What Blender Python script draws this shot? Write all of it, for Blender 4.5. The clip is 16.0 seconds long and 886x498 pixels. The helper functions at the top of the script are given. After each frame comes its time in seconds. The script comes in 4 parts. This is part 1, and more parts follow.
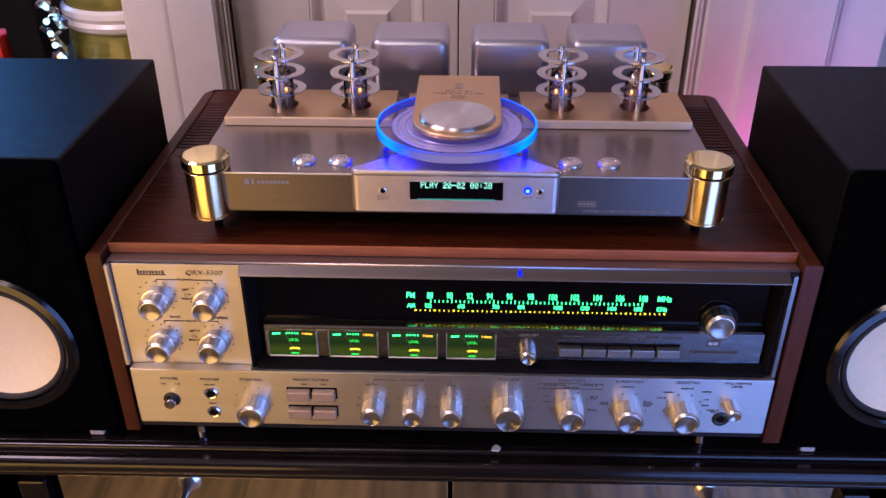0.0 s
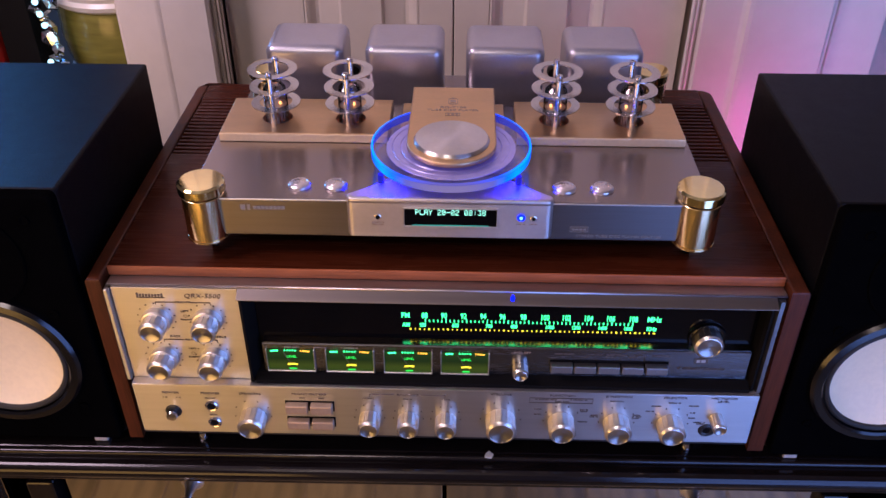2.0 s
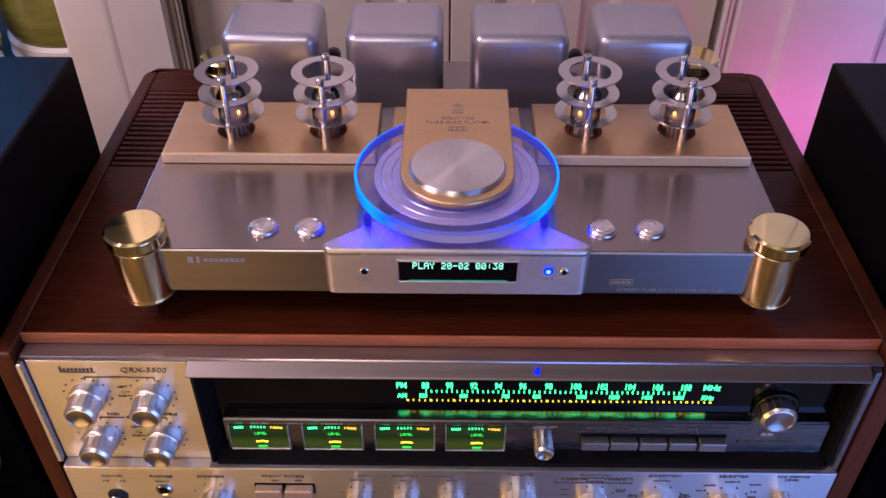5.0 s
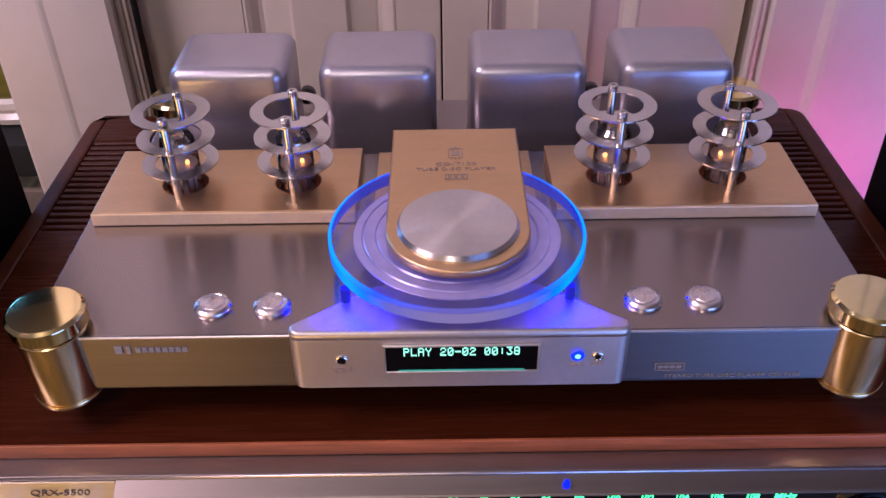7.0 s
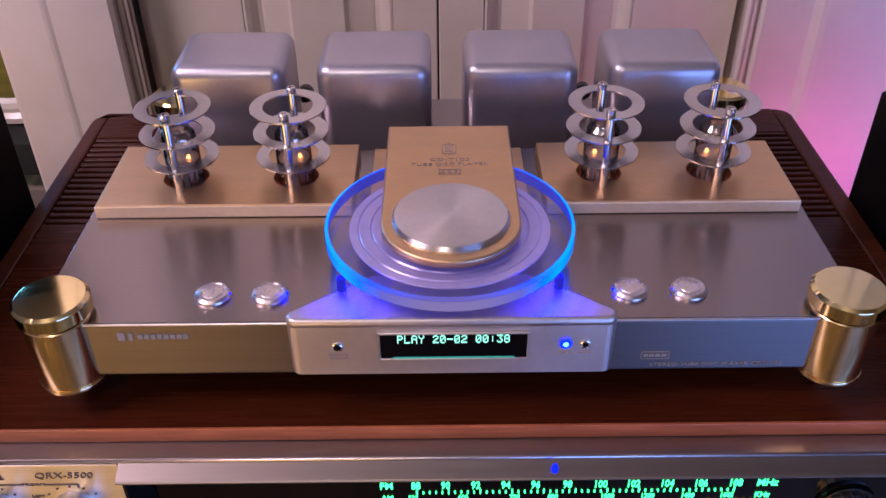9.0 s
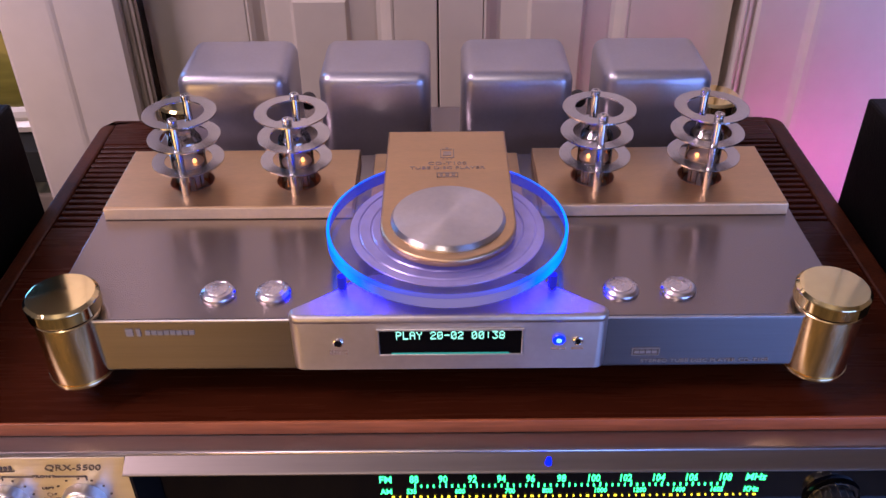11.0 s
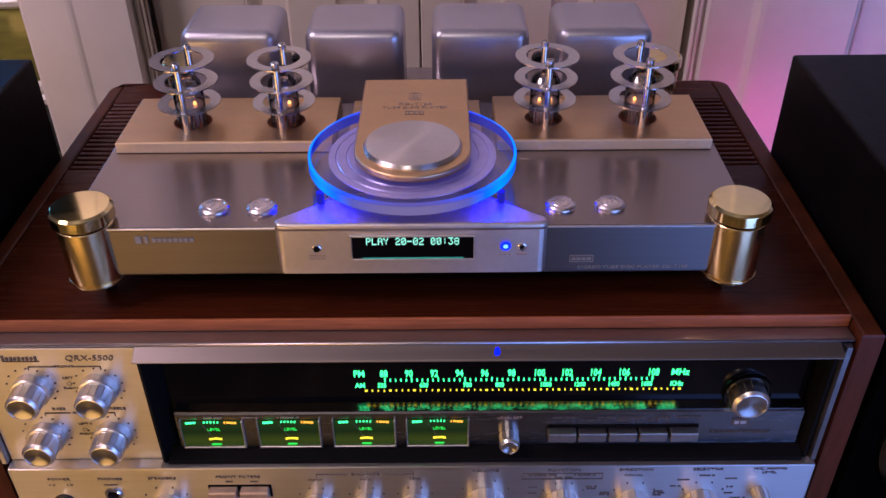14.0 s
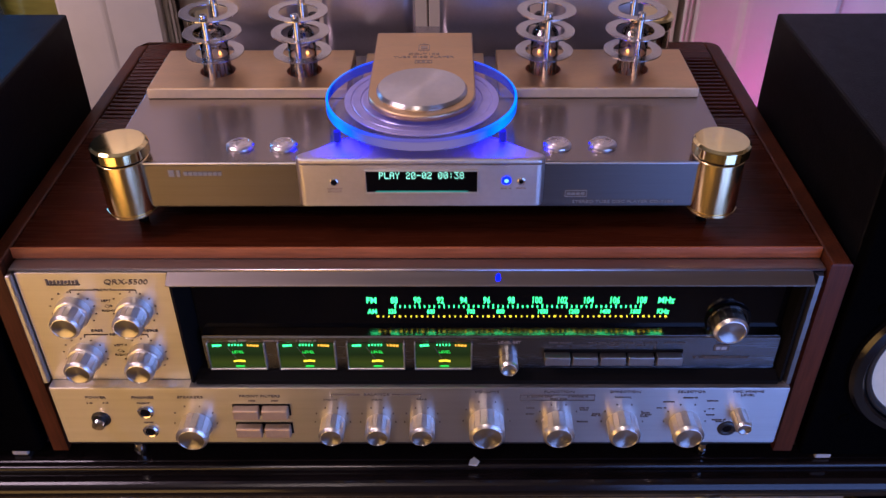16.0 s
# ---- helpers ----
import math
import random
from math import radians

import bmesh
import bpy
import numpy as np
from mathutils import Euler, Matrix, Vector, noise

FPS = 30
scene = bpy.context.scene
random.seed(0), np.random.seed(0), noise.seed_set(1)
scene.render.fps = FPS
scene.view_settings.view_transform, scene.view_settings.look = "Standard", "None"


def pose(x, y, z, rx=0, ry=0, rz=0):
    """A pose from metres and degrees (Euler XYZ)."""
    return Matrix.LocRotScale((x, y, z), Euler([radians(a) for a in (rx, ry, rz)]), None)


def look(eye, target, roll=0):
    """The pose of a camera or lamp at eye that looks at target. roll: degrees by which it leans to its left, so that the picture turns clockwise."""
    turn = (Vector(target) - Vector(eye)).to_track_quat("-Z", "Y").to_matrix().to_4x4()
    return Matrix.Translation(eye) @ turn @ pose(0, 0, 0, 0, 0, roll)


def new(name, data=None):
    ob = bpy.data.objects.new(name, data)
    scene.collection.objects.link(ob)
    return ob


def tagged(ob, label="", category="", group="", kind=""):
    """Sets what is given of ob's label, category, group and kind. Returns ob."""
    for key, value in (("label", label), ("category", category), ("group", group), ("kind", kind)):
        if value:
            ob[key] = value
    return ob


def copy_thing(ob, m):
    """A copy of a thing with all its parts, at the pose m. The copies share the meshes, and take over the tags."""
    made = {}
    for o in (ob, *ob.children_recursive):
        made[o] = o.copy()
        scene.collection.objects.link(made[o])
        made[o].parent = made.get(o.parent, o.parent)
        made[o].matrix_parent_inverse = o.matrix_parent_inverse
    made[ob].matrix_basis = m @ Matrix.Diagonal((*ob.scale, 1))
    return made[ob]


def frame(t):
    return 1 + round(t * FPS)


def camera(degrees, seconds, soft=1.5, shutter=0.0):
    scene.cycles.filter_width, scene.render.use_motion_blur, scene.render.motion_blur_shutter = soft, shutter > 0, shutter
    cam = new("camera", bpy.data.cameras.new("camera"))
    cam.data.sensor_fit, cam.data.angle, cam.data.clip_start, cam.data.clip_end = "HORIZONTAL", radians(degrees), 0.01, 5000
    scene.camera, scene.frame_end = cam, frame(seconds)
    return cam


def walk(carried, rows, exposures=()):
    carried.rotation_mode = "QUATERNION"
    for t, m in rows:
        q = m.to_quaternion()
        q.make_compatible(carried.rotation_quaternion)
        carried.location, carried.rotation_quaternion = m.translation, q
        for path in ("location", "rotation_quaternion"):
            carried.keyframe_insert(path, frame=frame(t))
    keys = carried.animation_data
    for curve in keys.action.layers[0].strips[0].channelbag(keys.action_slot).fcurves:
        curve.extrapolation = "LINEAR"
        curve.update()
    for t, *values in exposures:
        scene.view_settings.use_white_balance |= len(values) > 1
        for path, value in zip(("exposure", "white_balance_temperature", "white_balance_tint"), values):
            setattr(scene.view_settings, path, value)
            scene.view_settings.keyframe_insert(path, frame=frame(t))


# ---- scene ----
cam = camera(53.2, 16.0, soft=1.5)
PATH = [
    (0, (0.01383, -0.56071, 0.52838), (-0.04192, 1.15778, -0.49322), -0.097),
    (0.5, (0.01567, -0.56467, 0.54989), (-0.04651, 1.11744, -0.53021), -0.222),
    (1, (0.01323, -0.56359, 0.57131), (-0.04992, 1.09967, -0.53755), -0.293),
    (1.5, (0.01302, -0.55769, 0.58833), (-0.04444, 1.08788, -0.54693), -0.253),
    (2, (0.01395, -0.52745, 0.59720), (-0.02951, 1.09872, -0.56628), 0.087),
    (2.5, (0.02042, -0.49446, 0.60694), (-0.01473, 1.06674, -0.64264), 0.149),
    (3, (0.03354, -0.46565, 0.60839), (-0.01357, 1.08487, -0.65401), 0.002),
    (3.5, (0.03677, -0.43808, 0.59916), (-0.00296, 1.09743, -0.68171), 0.264),
    (4, (0.02095, -0.41228, 0.59562), (-0.02393, 1.11730, -0.69216), 0.223),
    (4.2, (0.01321, -0.40160, 0.59220), (-0.02451, 1.12328, -0.70136), 0.324),
    (6.3, (-0.00438, -0.29516, 0.53318), (0.00133, 1.28653, -0.69084), -0.506),
    (6.5, (-0.00232, -0.28402, 0.52647), (-0.00120, 1.30954, -0.68206), -0.711),
    (7, (-0.00305, -0.26656, 0.51109), (-0.00346, 1.33702, -0.68413), -0.797),
    (7.5, (-0.00001, -0.26660, 0.50943), (0.00334, 1.33316, -0.69089), -0.659),
    (8, (-0.00025, -0.27088, 0.50997), (-0.00276, 1.33089, -0.68766), -0.760),
    (8.5, (-0.00160, -0.27416, 0.51167), (0.00230, 1.32780, -0.68570), -0.498),
    (9, (-0.00057, -0.28146, 0.51405), (0.00307, 1.32850, -0.67255), -0.495),
    (11.5, (0.00165, -0.30297, 0.51796), (-0.00133, 1.32681, -0.64127), -0.575),
    (12, (0.00151, -0.31251, 0.51825), (-0.00232, 1.32262, -0.63340), -0.750),
    (12.5, (-0.00112, -0.32727, 0.51633), (-0.00172, 1.31390, -0.62671), -0.870),
    (13, (0.00733, -0.34407, 0.51940), (0.00532, 1.29967, -0.61996), -1.052),
    (13.5, (0.01599, -0.36506, 0.51874), (0.01459, 1.27634, -0.62397), -0.800),
    (14, (0.02311, -0.38606, 0.51923), (0.01878, 1.24959, -0.63169), -0.503),
    (14.5, (0.02483, -0.39736, 0.51724), (0.01855, 1.23305, -0.64108), -0.301),
    (15, (0.02683, -0.40806, 0.51511), (0.01592, 1.20877, -0.66208), -0.303),
    (15.5, (0.02488, -0.42491, 0.51730), (0.00715, 1.18973, -0.66279), -0.385),
    (16, (0.02193, -0.44397, 0.52144), (0.00797, 1.17104, -0.65819), -0.361),
]
walk(cam, [(t, look(eye, target, roll)) for t, eye, target, roll in PATH],
     exposures=[(0, 0.05), (1.5, 0.05), (3, -0.1), (4, -0.05), (7, 0.0), (9, 0.0), (11.5, 0.0), (12.5, -0.35), (13.5, -0.45), (14.5, -0.2), (16, -0.25)])

# ---- world and lights ----
world = bpy.data.worlds.new("room_dusk")
scene.world = world
world.use_nodes = True
world.node_tree.nodes["Background"].inputs[0].default_value = (0.20, 0.25, 0.45, 1)
world.node_tree.nodes["Background"].inputs[1].default_value = 0.08


def area_light(name, eye, target, size, watts, colour, size_y=None):
    data = bpy.data.lights.new(name, "AREA")
    data.energy, data.color, data.size = watts, colour, size
    if size_y:
        data.shape, data.size_y = "RECTANGLE", size_y
    ob = new(name, data)
    ob.matrix_world = look(eye, target)
    return ob


area_light("warm_lamp", (-0.66, -0.84, -0.04), (-0.28, 0.05, 0.12), 0.80, 4.8, (1.0, 0.55, 0.18), 0.50)
area_light("dusk_window", (0.72, -0.92, 0.12), (0.16, 0.1, 0.16), 0.75, 13.0, (0.19, 0.34, 1.0), 1.10)
# Unseen fill high on the left, added to brighten casing and door.
area_light("high_left_fill", (-0.95, -0.20, 1.25), (-0.25, 0.50, 0.25), 0.5, 13.0, (1.0, 0.735, 0.93))
# Unseen overhead lamp, added so the room and the metal parts read brighter.
room = bpy.data.lights.new("unseen_room_lamp", "POINT")
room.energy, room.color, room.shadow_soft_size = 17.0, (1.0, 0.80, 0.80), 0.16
new("unseen_room_lamp", room).location = (-0.35, -1.25, 1.45)
# Unseen blue source beyond the opening, added for the blue speaker top.
area_light("blue_glow_beyond", (-1.36, 1.32, 0.86), (-0.4, 0.2, 0.2), 0.42, 9.0, (0.10, 0.36, 1.0))
area_light("pink_strip", (0.385, 0.345, 0.03), (0.42, 0.50, 0.10), 0.14, 0.145, (1.0, 0.09, 0.62), 0.02)
for lx in (-0.046, 0.054):
    area_light("tray_led", (lx, 0.055, 0.2512), (lx * 1.05, 0.048, 0.240), 0.016, 0.14, (0.0, 0.0, 1.0))


# ---- materials ----
def mat(name, colour, rough=0.5, metal=0.0, grain=(0, 0, 0), bump=0.0, scale=60.0, stretch=(1, 1, 1), vary=0.12, spec=None, coat=0.0, aniso=None, wear=0.13):
    """A surface: base colour with noise at two scales, roughness wear, fine bump. aniso: (amount, tangent axis)."""
    m = bpy.data.materials.new(name)
    m.use_nodes = True
    nt = m.node_tree
    b = nt.nodes["Principled BSDF"]
    link = nt.links.new
    tc = nt.nodes.new("ShaderNodeTexCoord")
    mp = nt.nodes.new("ShaderNodeMapping")
    mp.inputs["Scale"].default_value = stretch
    link(tc.outputs["Object"], mp.inputs["Vector"])
    fine = nt.nodes.new("ShaderNodeTexNoise")
    fine.inputs["Scale"].default_value, fine.inputs["Detail"].default_value = scale, 6
    link(mp.outputs[0], fine.inputs["Vector"])
    broad = nt.nodes.new("ShaderNodeTexNoise")
    broad.inputs["Scale"].default_value, broad.inputs["Detail"].default_value = scale / 9, 3
    link(mp.outputs[0], broad.inputs["Vector"])
    mix = nt.nodes.new("ShaderNodeMath")
    mix.operation = "ADD"
    link(fine.outputs["Fac"], mix.inputs[0])
    link(broad.outputs["Fac"], mix.inputs[1])
    ramp = nt.nodes.new("ShaderNodeValToRGB")
    lo = [max(0.0, c * (1 - vary) - g) for c, g in zip(colour, grain)]
    hi = [min(1.0, c * (1 + vary) + g) for c, g in zip(colour, grain)]
    ramp.color_ramp.elements[0].position, ramp.color_ramp.elements[1].position = 0.36, 0.64
    ramp.color_ramp.elements[0].color, ramp.color_ramp.elements[1].color = (*lo, 1), (*hi, 1)
    half = nt.nodes.new("ShaderNodeMath")
    half.operation = "MULTIPLY"
    half.inputs[1].default_value = 0.5
    link(mix.outputs[0], half.inputs[0])
    link(half.outputs[0], ramp.inputs[0])
    link(ramp.outputs[0], b.inputs["Base Color"])
    rr = nt.nodes.new("ShaderNodeMapRange")
    rr.inputs[1].default_value, rr.inputs[2].default_value = 0.3, 0.7
    rr.inputs[3].default_value, rr.inputs[4].default_value = rough * (1 - wear), min(1, rough * (1 + wear))
    link(half.outputs[0], rr.inputs[0])
    link(rr.outputs[0], b.inputs["Roughness"])
    b.inputs["Metallic"].default_value = metal
    if spec is not None:
        b.inputs["Specular IOR Level"].default_value = spec
    if coat:
        b.inputs["Coat Weight"].default_value, b.inputs["Coat Roughness"].default_value = coat, 0.12
    if bump:
        bp = nt.nodes.new("ShaderNodeBump")
        bp.inputs["Strength"].default_value, bp.inputs["Distance"].default_value = bump, 0.0006
        link(fine.outputs["Fac"], bp.inputs["Height"])
        link(bp.outputs[0], b.inputs["Normal"])
    if aniso:
        b.inputs["Anisotropic"].default_value = aniso[0]
        if aniso[1] in ("radial", "radial_y"):
            tn = nt.nodes.new("ShaderNodeTangent")
            tn.direction_type, tn.axis = "RADIAL", "Y" if aniso[1] == "radial_y" else "Z"
            b.inputs["Anisotropic Rotation"].default_value = 0.25
            link(tn.outputs[0], b.inputs["Tangent"])
        else:
            cv = nt.nodes.new("ShaderNodeCombineXYZ")
            for i in range(3):
                cv.inputs[i].default_value = aniso[1][i]
            link(cv.outputs[0], b.inputs["Tangent"])
    return m


def glow(name, colour, strength, base=(0.01, 0.01, 0.01)):
    m = bpy.data.materials.new(name)
    m.use_nodes = True
    b = m.node_tree.nodes["Principled BSDF"]
    b.inputs["Base Color"].default_value = (*base, 1)
    b.inputs["Emission Color"].default_value = (*colour, 1)
    b.inputs["Emission Strength"].default_value = strength
    b.inputs["Roughness"].default_value = 0.4
    b.inputs["Specular IOR Level"].default_value = 0.0
    return m


UP, AWAY = (0, 0, 1), (0, 1, 0)
M_WALNUT = mat("walnut_veneer", (0.052, 0.0108, 0.0037), 0.27, bump=0.05, scale=55, stretch=(0.5, 8, 8), vary=0.20, spec=0.14)
M_WALNUT_SIDE = mat("walnut_side", (0.064, 0.0165, 0.0062), 0.36, bump=0.15, scale=55, stretch=(8, 8, 0.6), vary=0.45, spec=0.2)
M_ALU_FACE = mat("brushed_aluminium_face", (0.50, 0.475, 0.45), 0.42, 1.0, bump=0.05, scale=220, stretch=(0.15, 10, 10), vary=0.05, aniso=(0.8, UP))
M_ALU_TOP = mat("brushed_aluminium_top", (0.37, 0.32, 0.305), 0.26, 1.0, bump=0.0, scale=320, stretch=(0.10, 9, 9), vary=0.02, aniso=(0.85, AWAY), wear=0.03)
# Darker in colour than the deck, to tone down lamp reflections in front.
M_ALU_CHASSIS = mat("brushed_chassis_dimmed", (0.165, 0.145, 0.135), 0.42, 1.0, bump=0.04, scale=240, stretch=(0.12, 8, 8), vary=0.07, aniso=(0.7, UP))
M_CHAMPAGNE = mat("champagne_anodised", (0.76, 0.52, 0.29), 0.40, 1.0, bump=0.06, scale=300, stretch=(0.6, 3, 3), vary=0.06)
# Pale tone for platform edges; the light on them is put into colour.
M_LIT_CHAMFER = mat("lit_chamfer", (0.88, 0.68, 0.44), 0.40, 0.45, scale=300, vary=0.05)
M_DOME = mat("satin_dome", (0.80, 0.74, 0.74), 0.28, 1.0, scale=300, vary=0.04)
M_BEIGE = mat("beige_button", (0.50, 0.37, 0.26), 0.40, 0.6, scale=300, vary=0.06)
M_BUTTON = mat("grey_button", (0.30, 0.28, 0.27), 0.42, 1.0, scale=300, vary=0.08)
M_BEAD_GLOW = glow("bead_glow", (0.45, 0.78, 1.0), 2.2)
M_LIP = mat("satin_lip", (0.44, 0.40, 0.37), 0.42, 1.0, scale=300, stretch=(0.3, 4, 4), vary=0.06)
# Same aluminium as the lip, darkened in colour to subdue its overhead reflection.
M_RAIL = mat("brushed_rail_dimmed", (0.27, 0.235, 0.205), 0.40, 1.0, bump=0.04, scale=220, stretch=(0.15, 10, 10), vary=0.05)
M_FRAME = mat("meter_frame", (0.26, 0.25, 0.245), 0.35, 1.0, scale=300)
M_LEDGE = mat("polished_ledge", (0.28, 0.28, 0.29), 0.16, 1.0, scale=200, vary=0.05)
M_BULGE = mat("satin_bulge", (0.64, 0.59, 0.57), 0.42, 1.0, scale=300, vary=0.05)
# Lighter copy of the walnut; lamplight on the front edge put into colour.
M_WALNUT_LIT = mat("walnut_lit", (0.32, 0.090, 0.032), 0.42, bump=0.12, scale=55, stretch=(0.5, 8, 8), vary=0.4)
M_FELT = mat("grey_felt", (0.42, 0.40, 0.38), 0.8, scale=200)
M_SATIN = mat("satin_silver", (0.70, 0.67, 0.66), 0.36, 1.0, scale=300, vary=0.06)
M_TRANSFORMER = mat("silver_lacquer", (0.52, 0.505, 0.56), 0.36, 0.85, bump=0.04, scale=500, vary=0.05, coat=0.15)
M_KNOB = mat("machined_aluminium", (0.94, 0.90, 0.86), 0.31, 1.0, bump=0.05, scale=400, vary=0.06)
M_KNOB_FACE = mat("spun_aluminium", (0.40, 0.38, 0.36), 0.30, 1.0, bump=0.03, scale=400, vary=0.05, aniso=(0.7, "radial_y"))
M_CHROME = mat("chrome", (0.78, 0.76, 0.75), 0.10, 1.0, scale=200, vary=0.04)
M_POST = mat("satin_steel_post", (0.66, 0.63, 0.62), 0.20, 1.0, scale=300, vary=0.05)
M_GUARD = mat("guard_steel", (0.64, 0.62, 0.61), 0.24, 1.0, scale=300, vary=0.05)
M_BRASS = mat("polished_brass", (1.0, 0.80, 0.38), 0.10, 1.0, scale=160, vary=0.05)
M_BRASS_BRUSHED = mat("brushed_brass", (0.90, 0.70, 0.36), 0.19, 1.0, bump=0.06, scale=160, stretch=(8, 8, 0.5), vary=0.10)
M_BLACK_GLASS = mat("black_dial_glass", (0.002, 0.002, 0.003), 0.10, scale=40, vary=0.1, spec=0.22)
M_BLACK = mat("black_plastic", (0.012, 0.012, 0.013), 0.38, bump=0.05, scale=300, vary=0.2)
# Near-black for black parts, and for shade inside gaps, slots and recesses.
M_DARK = mat("dark_void", (0.004, 0.0035, 0.0035), 0.8, scale=80, spec=0.1)
M_SUBPANEL = mat("smoked_aluminium", (0.21, 0.21, 0.22), 0.26, 1.0, bump=0.05, scale=180, stretch=(0.4, 8, 8), vary=0.10, aniso=(0.6, UP))
M_VINYL = mat("black_vinyl_wrap", (0.0032, 0.0032, 0.0038), 0.45, bump=0.4, scale=700, vary=0.25, spec=0.15)
M_BAFFLE = mat("black_baffle", (0.0016, 0.0016, 0.0018), 0.5, bump=0.2, scale=500, vary=0.2, spec=0.0)
M_GLOSS = mat("gloss_black_ring", (0.003, 0.003, 0.004), 0.18, scale=200, vary=0.1)
M_RUBBER = mat("rubber", (0.014, 0.014, 0.014), 0.6, bump=0.2, scale=300, vary=0.2)
# White cone; the yellow in its colour stands in for warm lamplight.
M_CONE = mat("white_cone_warmed", (0.86, 0.73, 0.51), 0.50, bump=0.25, scale=220, vary=0.05)
M_LACQUER = mat("black_lacquer_wood", (0.007, 0.005, 0.005), 0.17, bump=0.08, scale=70, stretch=(0.6, 5, 5), vary=0.3, coat=0.1, spec=0.35)
M_WHITE = mat("white_paint", (0.80, 0.73, 0.66), 0.45, bump=0.10, scale=45, vary=0.035)
M_CREAM = mat("cream_door_paint", (0.74, 0.66, 0.56), 0.42, bump=0.10, scale=40, vary=0.04)
M_WALL = mat("wall_paint", (0.52, 0.485, 0.46), 0.8, bump=0.2, scale=90, vary=0.05)
M_FLOOR = mat("oak_floor", (0.27, 0.19, 0.080), 0.42, bump=0.2, scale=9, stretch=(6, 0.7, 5), vary=0.75)
_nt = M_FLOOR.node_tree
_oi, _mr, _mm = _nt.nodes.new("ShaderNodeObjectInfo"), _nt.nodes.new("ShaderNodeMapRange"), _nt.nodes.new("ShaderNodeMix")
_mr.inputs[3].default_value, _mr.inputs[4].default_value = 0.55, 1.35
_nt.links.new(_oi.outputs["Random"], _mr.inputs[0])
_mm.data_type, _mm.blend_type = "RGBA", "MULTIPLY"
_mm.inputs[0].default_value = 1.0
_pb = _nt.nodes["Principled BSDF"]
_nt.links.new(_pb.inputs["Base Color"].links[0].from_socket, _mm.inputs[6])
_nt.links.new(_mr.outputs[0], _mm.inputs[7])
_nt.links.new(_mm.outputs[2], _pb.inputs["Base Color"])
M_INK = mat("black_ink", (0.11, 0.088, 0.075), 0.6, scale=100)
M_INK_PALE = mat("pale_ink", (0.24, 0.225, 0.215), 0.5, scale=100)
M_INK_GOLD = mat("grey_engraving", (0.36, 0.27, 0.21), 0.5, scale=100)
M_GREEN = glow("green_dial_glow", (0.05, 1.0, 0.32), 3.3)
M_GREEN_DIM = glow("green_scale_glow", (0.03, 0.85, 0.10), 1.4)
M_YELLOW = glow("yellow_dial_glow", (1.0, 0.75, 0.05), 2.0)
M_ORANGE = glow("orange_meter_glow", (1.0, 0.45, 0.05), 2.0)
M_METER = glow("meter_face_glow", (0.045, 0.12, 0.01), 0.13, (0.016, 0.020, 0.010))
_nt = M_METER.node_tree
_tc, _sx, _mr, _rp = _nt.nodes.new("ShaderNodeTexCoord"), _nt.nodes.new("ShaderNodeSeparateXYZ"), _nt.nodes.new("ShaderNodeMapRange"), _nt.nodes.new("ShaderNodeValToRGB")
_mr.inputs[1].default_value, _mr.inputs[2].default_value = 0.0905, 0.1125
_nt.links.new(_tc.outputs["Object"], _sx.inputs[0])
_nt.links.new(_sx.outputs[2], _mr.inputs[0])
_nt.links.new(_mr.outputs[0], _rp.inputs[0])
_rp.color_ramp.elements[0].position, _rp.color_ramp.elements[0].color = 0.0, (0.10, 0.20, 0.02, 1)
_rp.color_ramp.elements[1].position, _rp.color_ramp.elements[1].color = 1.0, (0.05, 0.16, 0.03, 1)
_rp.color_ramp.elements.new(0.22).color = (0.16, 0.24, 0.02, 1)
_rp.color_ramp.elements.new(0.55).color = (0.02, 0.07, 0.005, 1)
_nt.links.new(_rp.outputs[0], _nt.nodes["Principled BSDF"].inputs["Emission Color"])
_nt.nodes["Principled BSDF"].inputs["Emission Strength"].default_value = 0.24
M_VFD = glow("cyan_display_glow", (0.34, 1.0, 0.82), 1.7)
M_VFD_REFLECTION = glow("cyan_display_reflection", (0.05, 0.40, 0.38), 0.8)


def rim_glow(name, stops, strength):
    """An edge-lit rim whose colour runs from the front (0) round to the back (1)."""
    m = glow(name, (0, 0.1, 1), strength)
    nt = m.node_tree
    tc, sx, mr, rp = nt.nodes.new("ShaderNodeTexCoord"), nt.nodes.new("ShaderNodeSeparateXYZ"), nt.nodes.new("ShaderNodeMapRange"), nt.nodes.new("ShaderNodeValToRGB")
    mr.inputs[1].default_value, mr.inputs[2].default_value = -0.063, 0.063
    nt.links.new(tc.outputs["Object"], sx.inputs[0])
    nt.links.new(sx.outputs[1], mr.inputs[0])
    nt.links.new(mr.outputs[0], rp.inputs[0])
    ends = rp.color_ramp.elements
    ends[0].position, ends[0].color = stops[0][0], (*stops[0][1], 1)
    ends[1].position, ends[1].color = stops[-1][0], (*stops[-1][1], 1)
    for at, colour in stops[1:-1]:
        ends.new(at).color = (*colour, 1)
    nt.links.new(rp.outputs[0], nt.nodes["Principled BSDF"].inputs["Emission Color"])
    return m


M_BLUE = rim_glow("blue_edge_glow", ((0.005, (0.10, 0.08, 0.20)), (0.07, (0.06, 0.06, 0.30)), (0.13, (0.0, 0.09, 0.75)), (0.20, (0.0, 0.19, 1.0)), (0.32, (0.0, 0.10, 0.9)), (0.50, (0.0, 0.02, 0.35)), (0.95, (0.0, 0.005, 0.16))), 2.2)
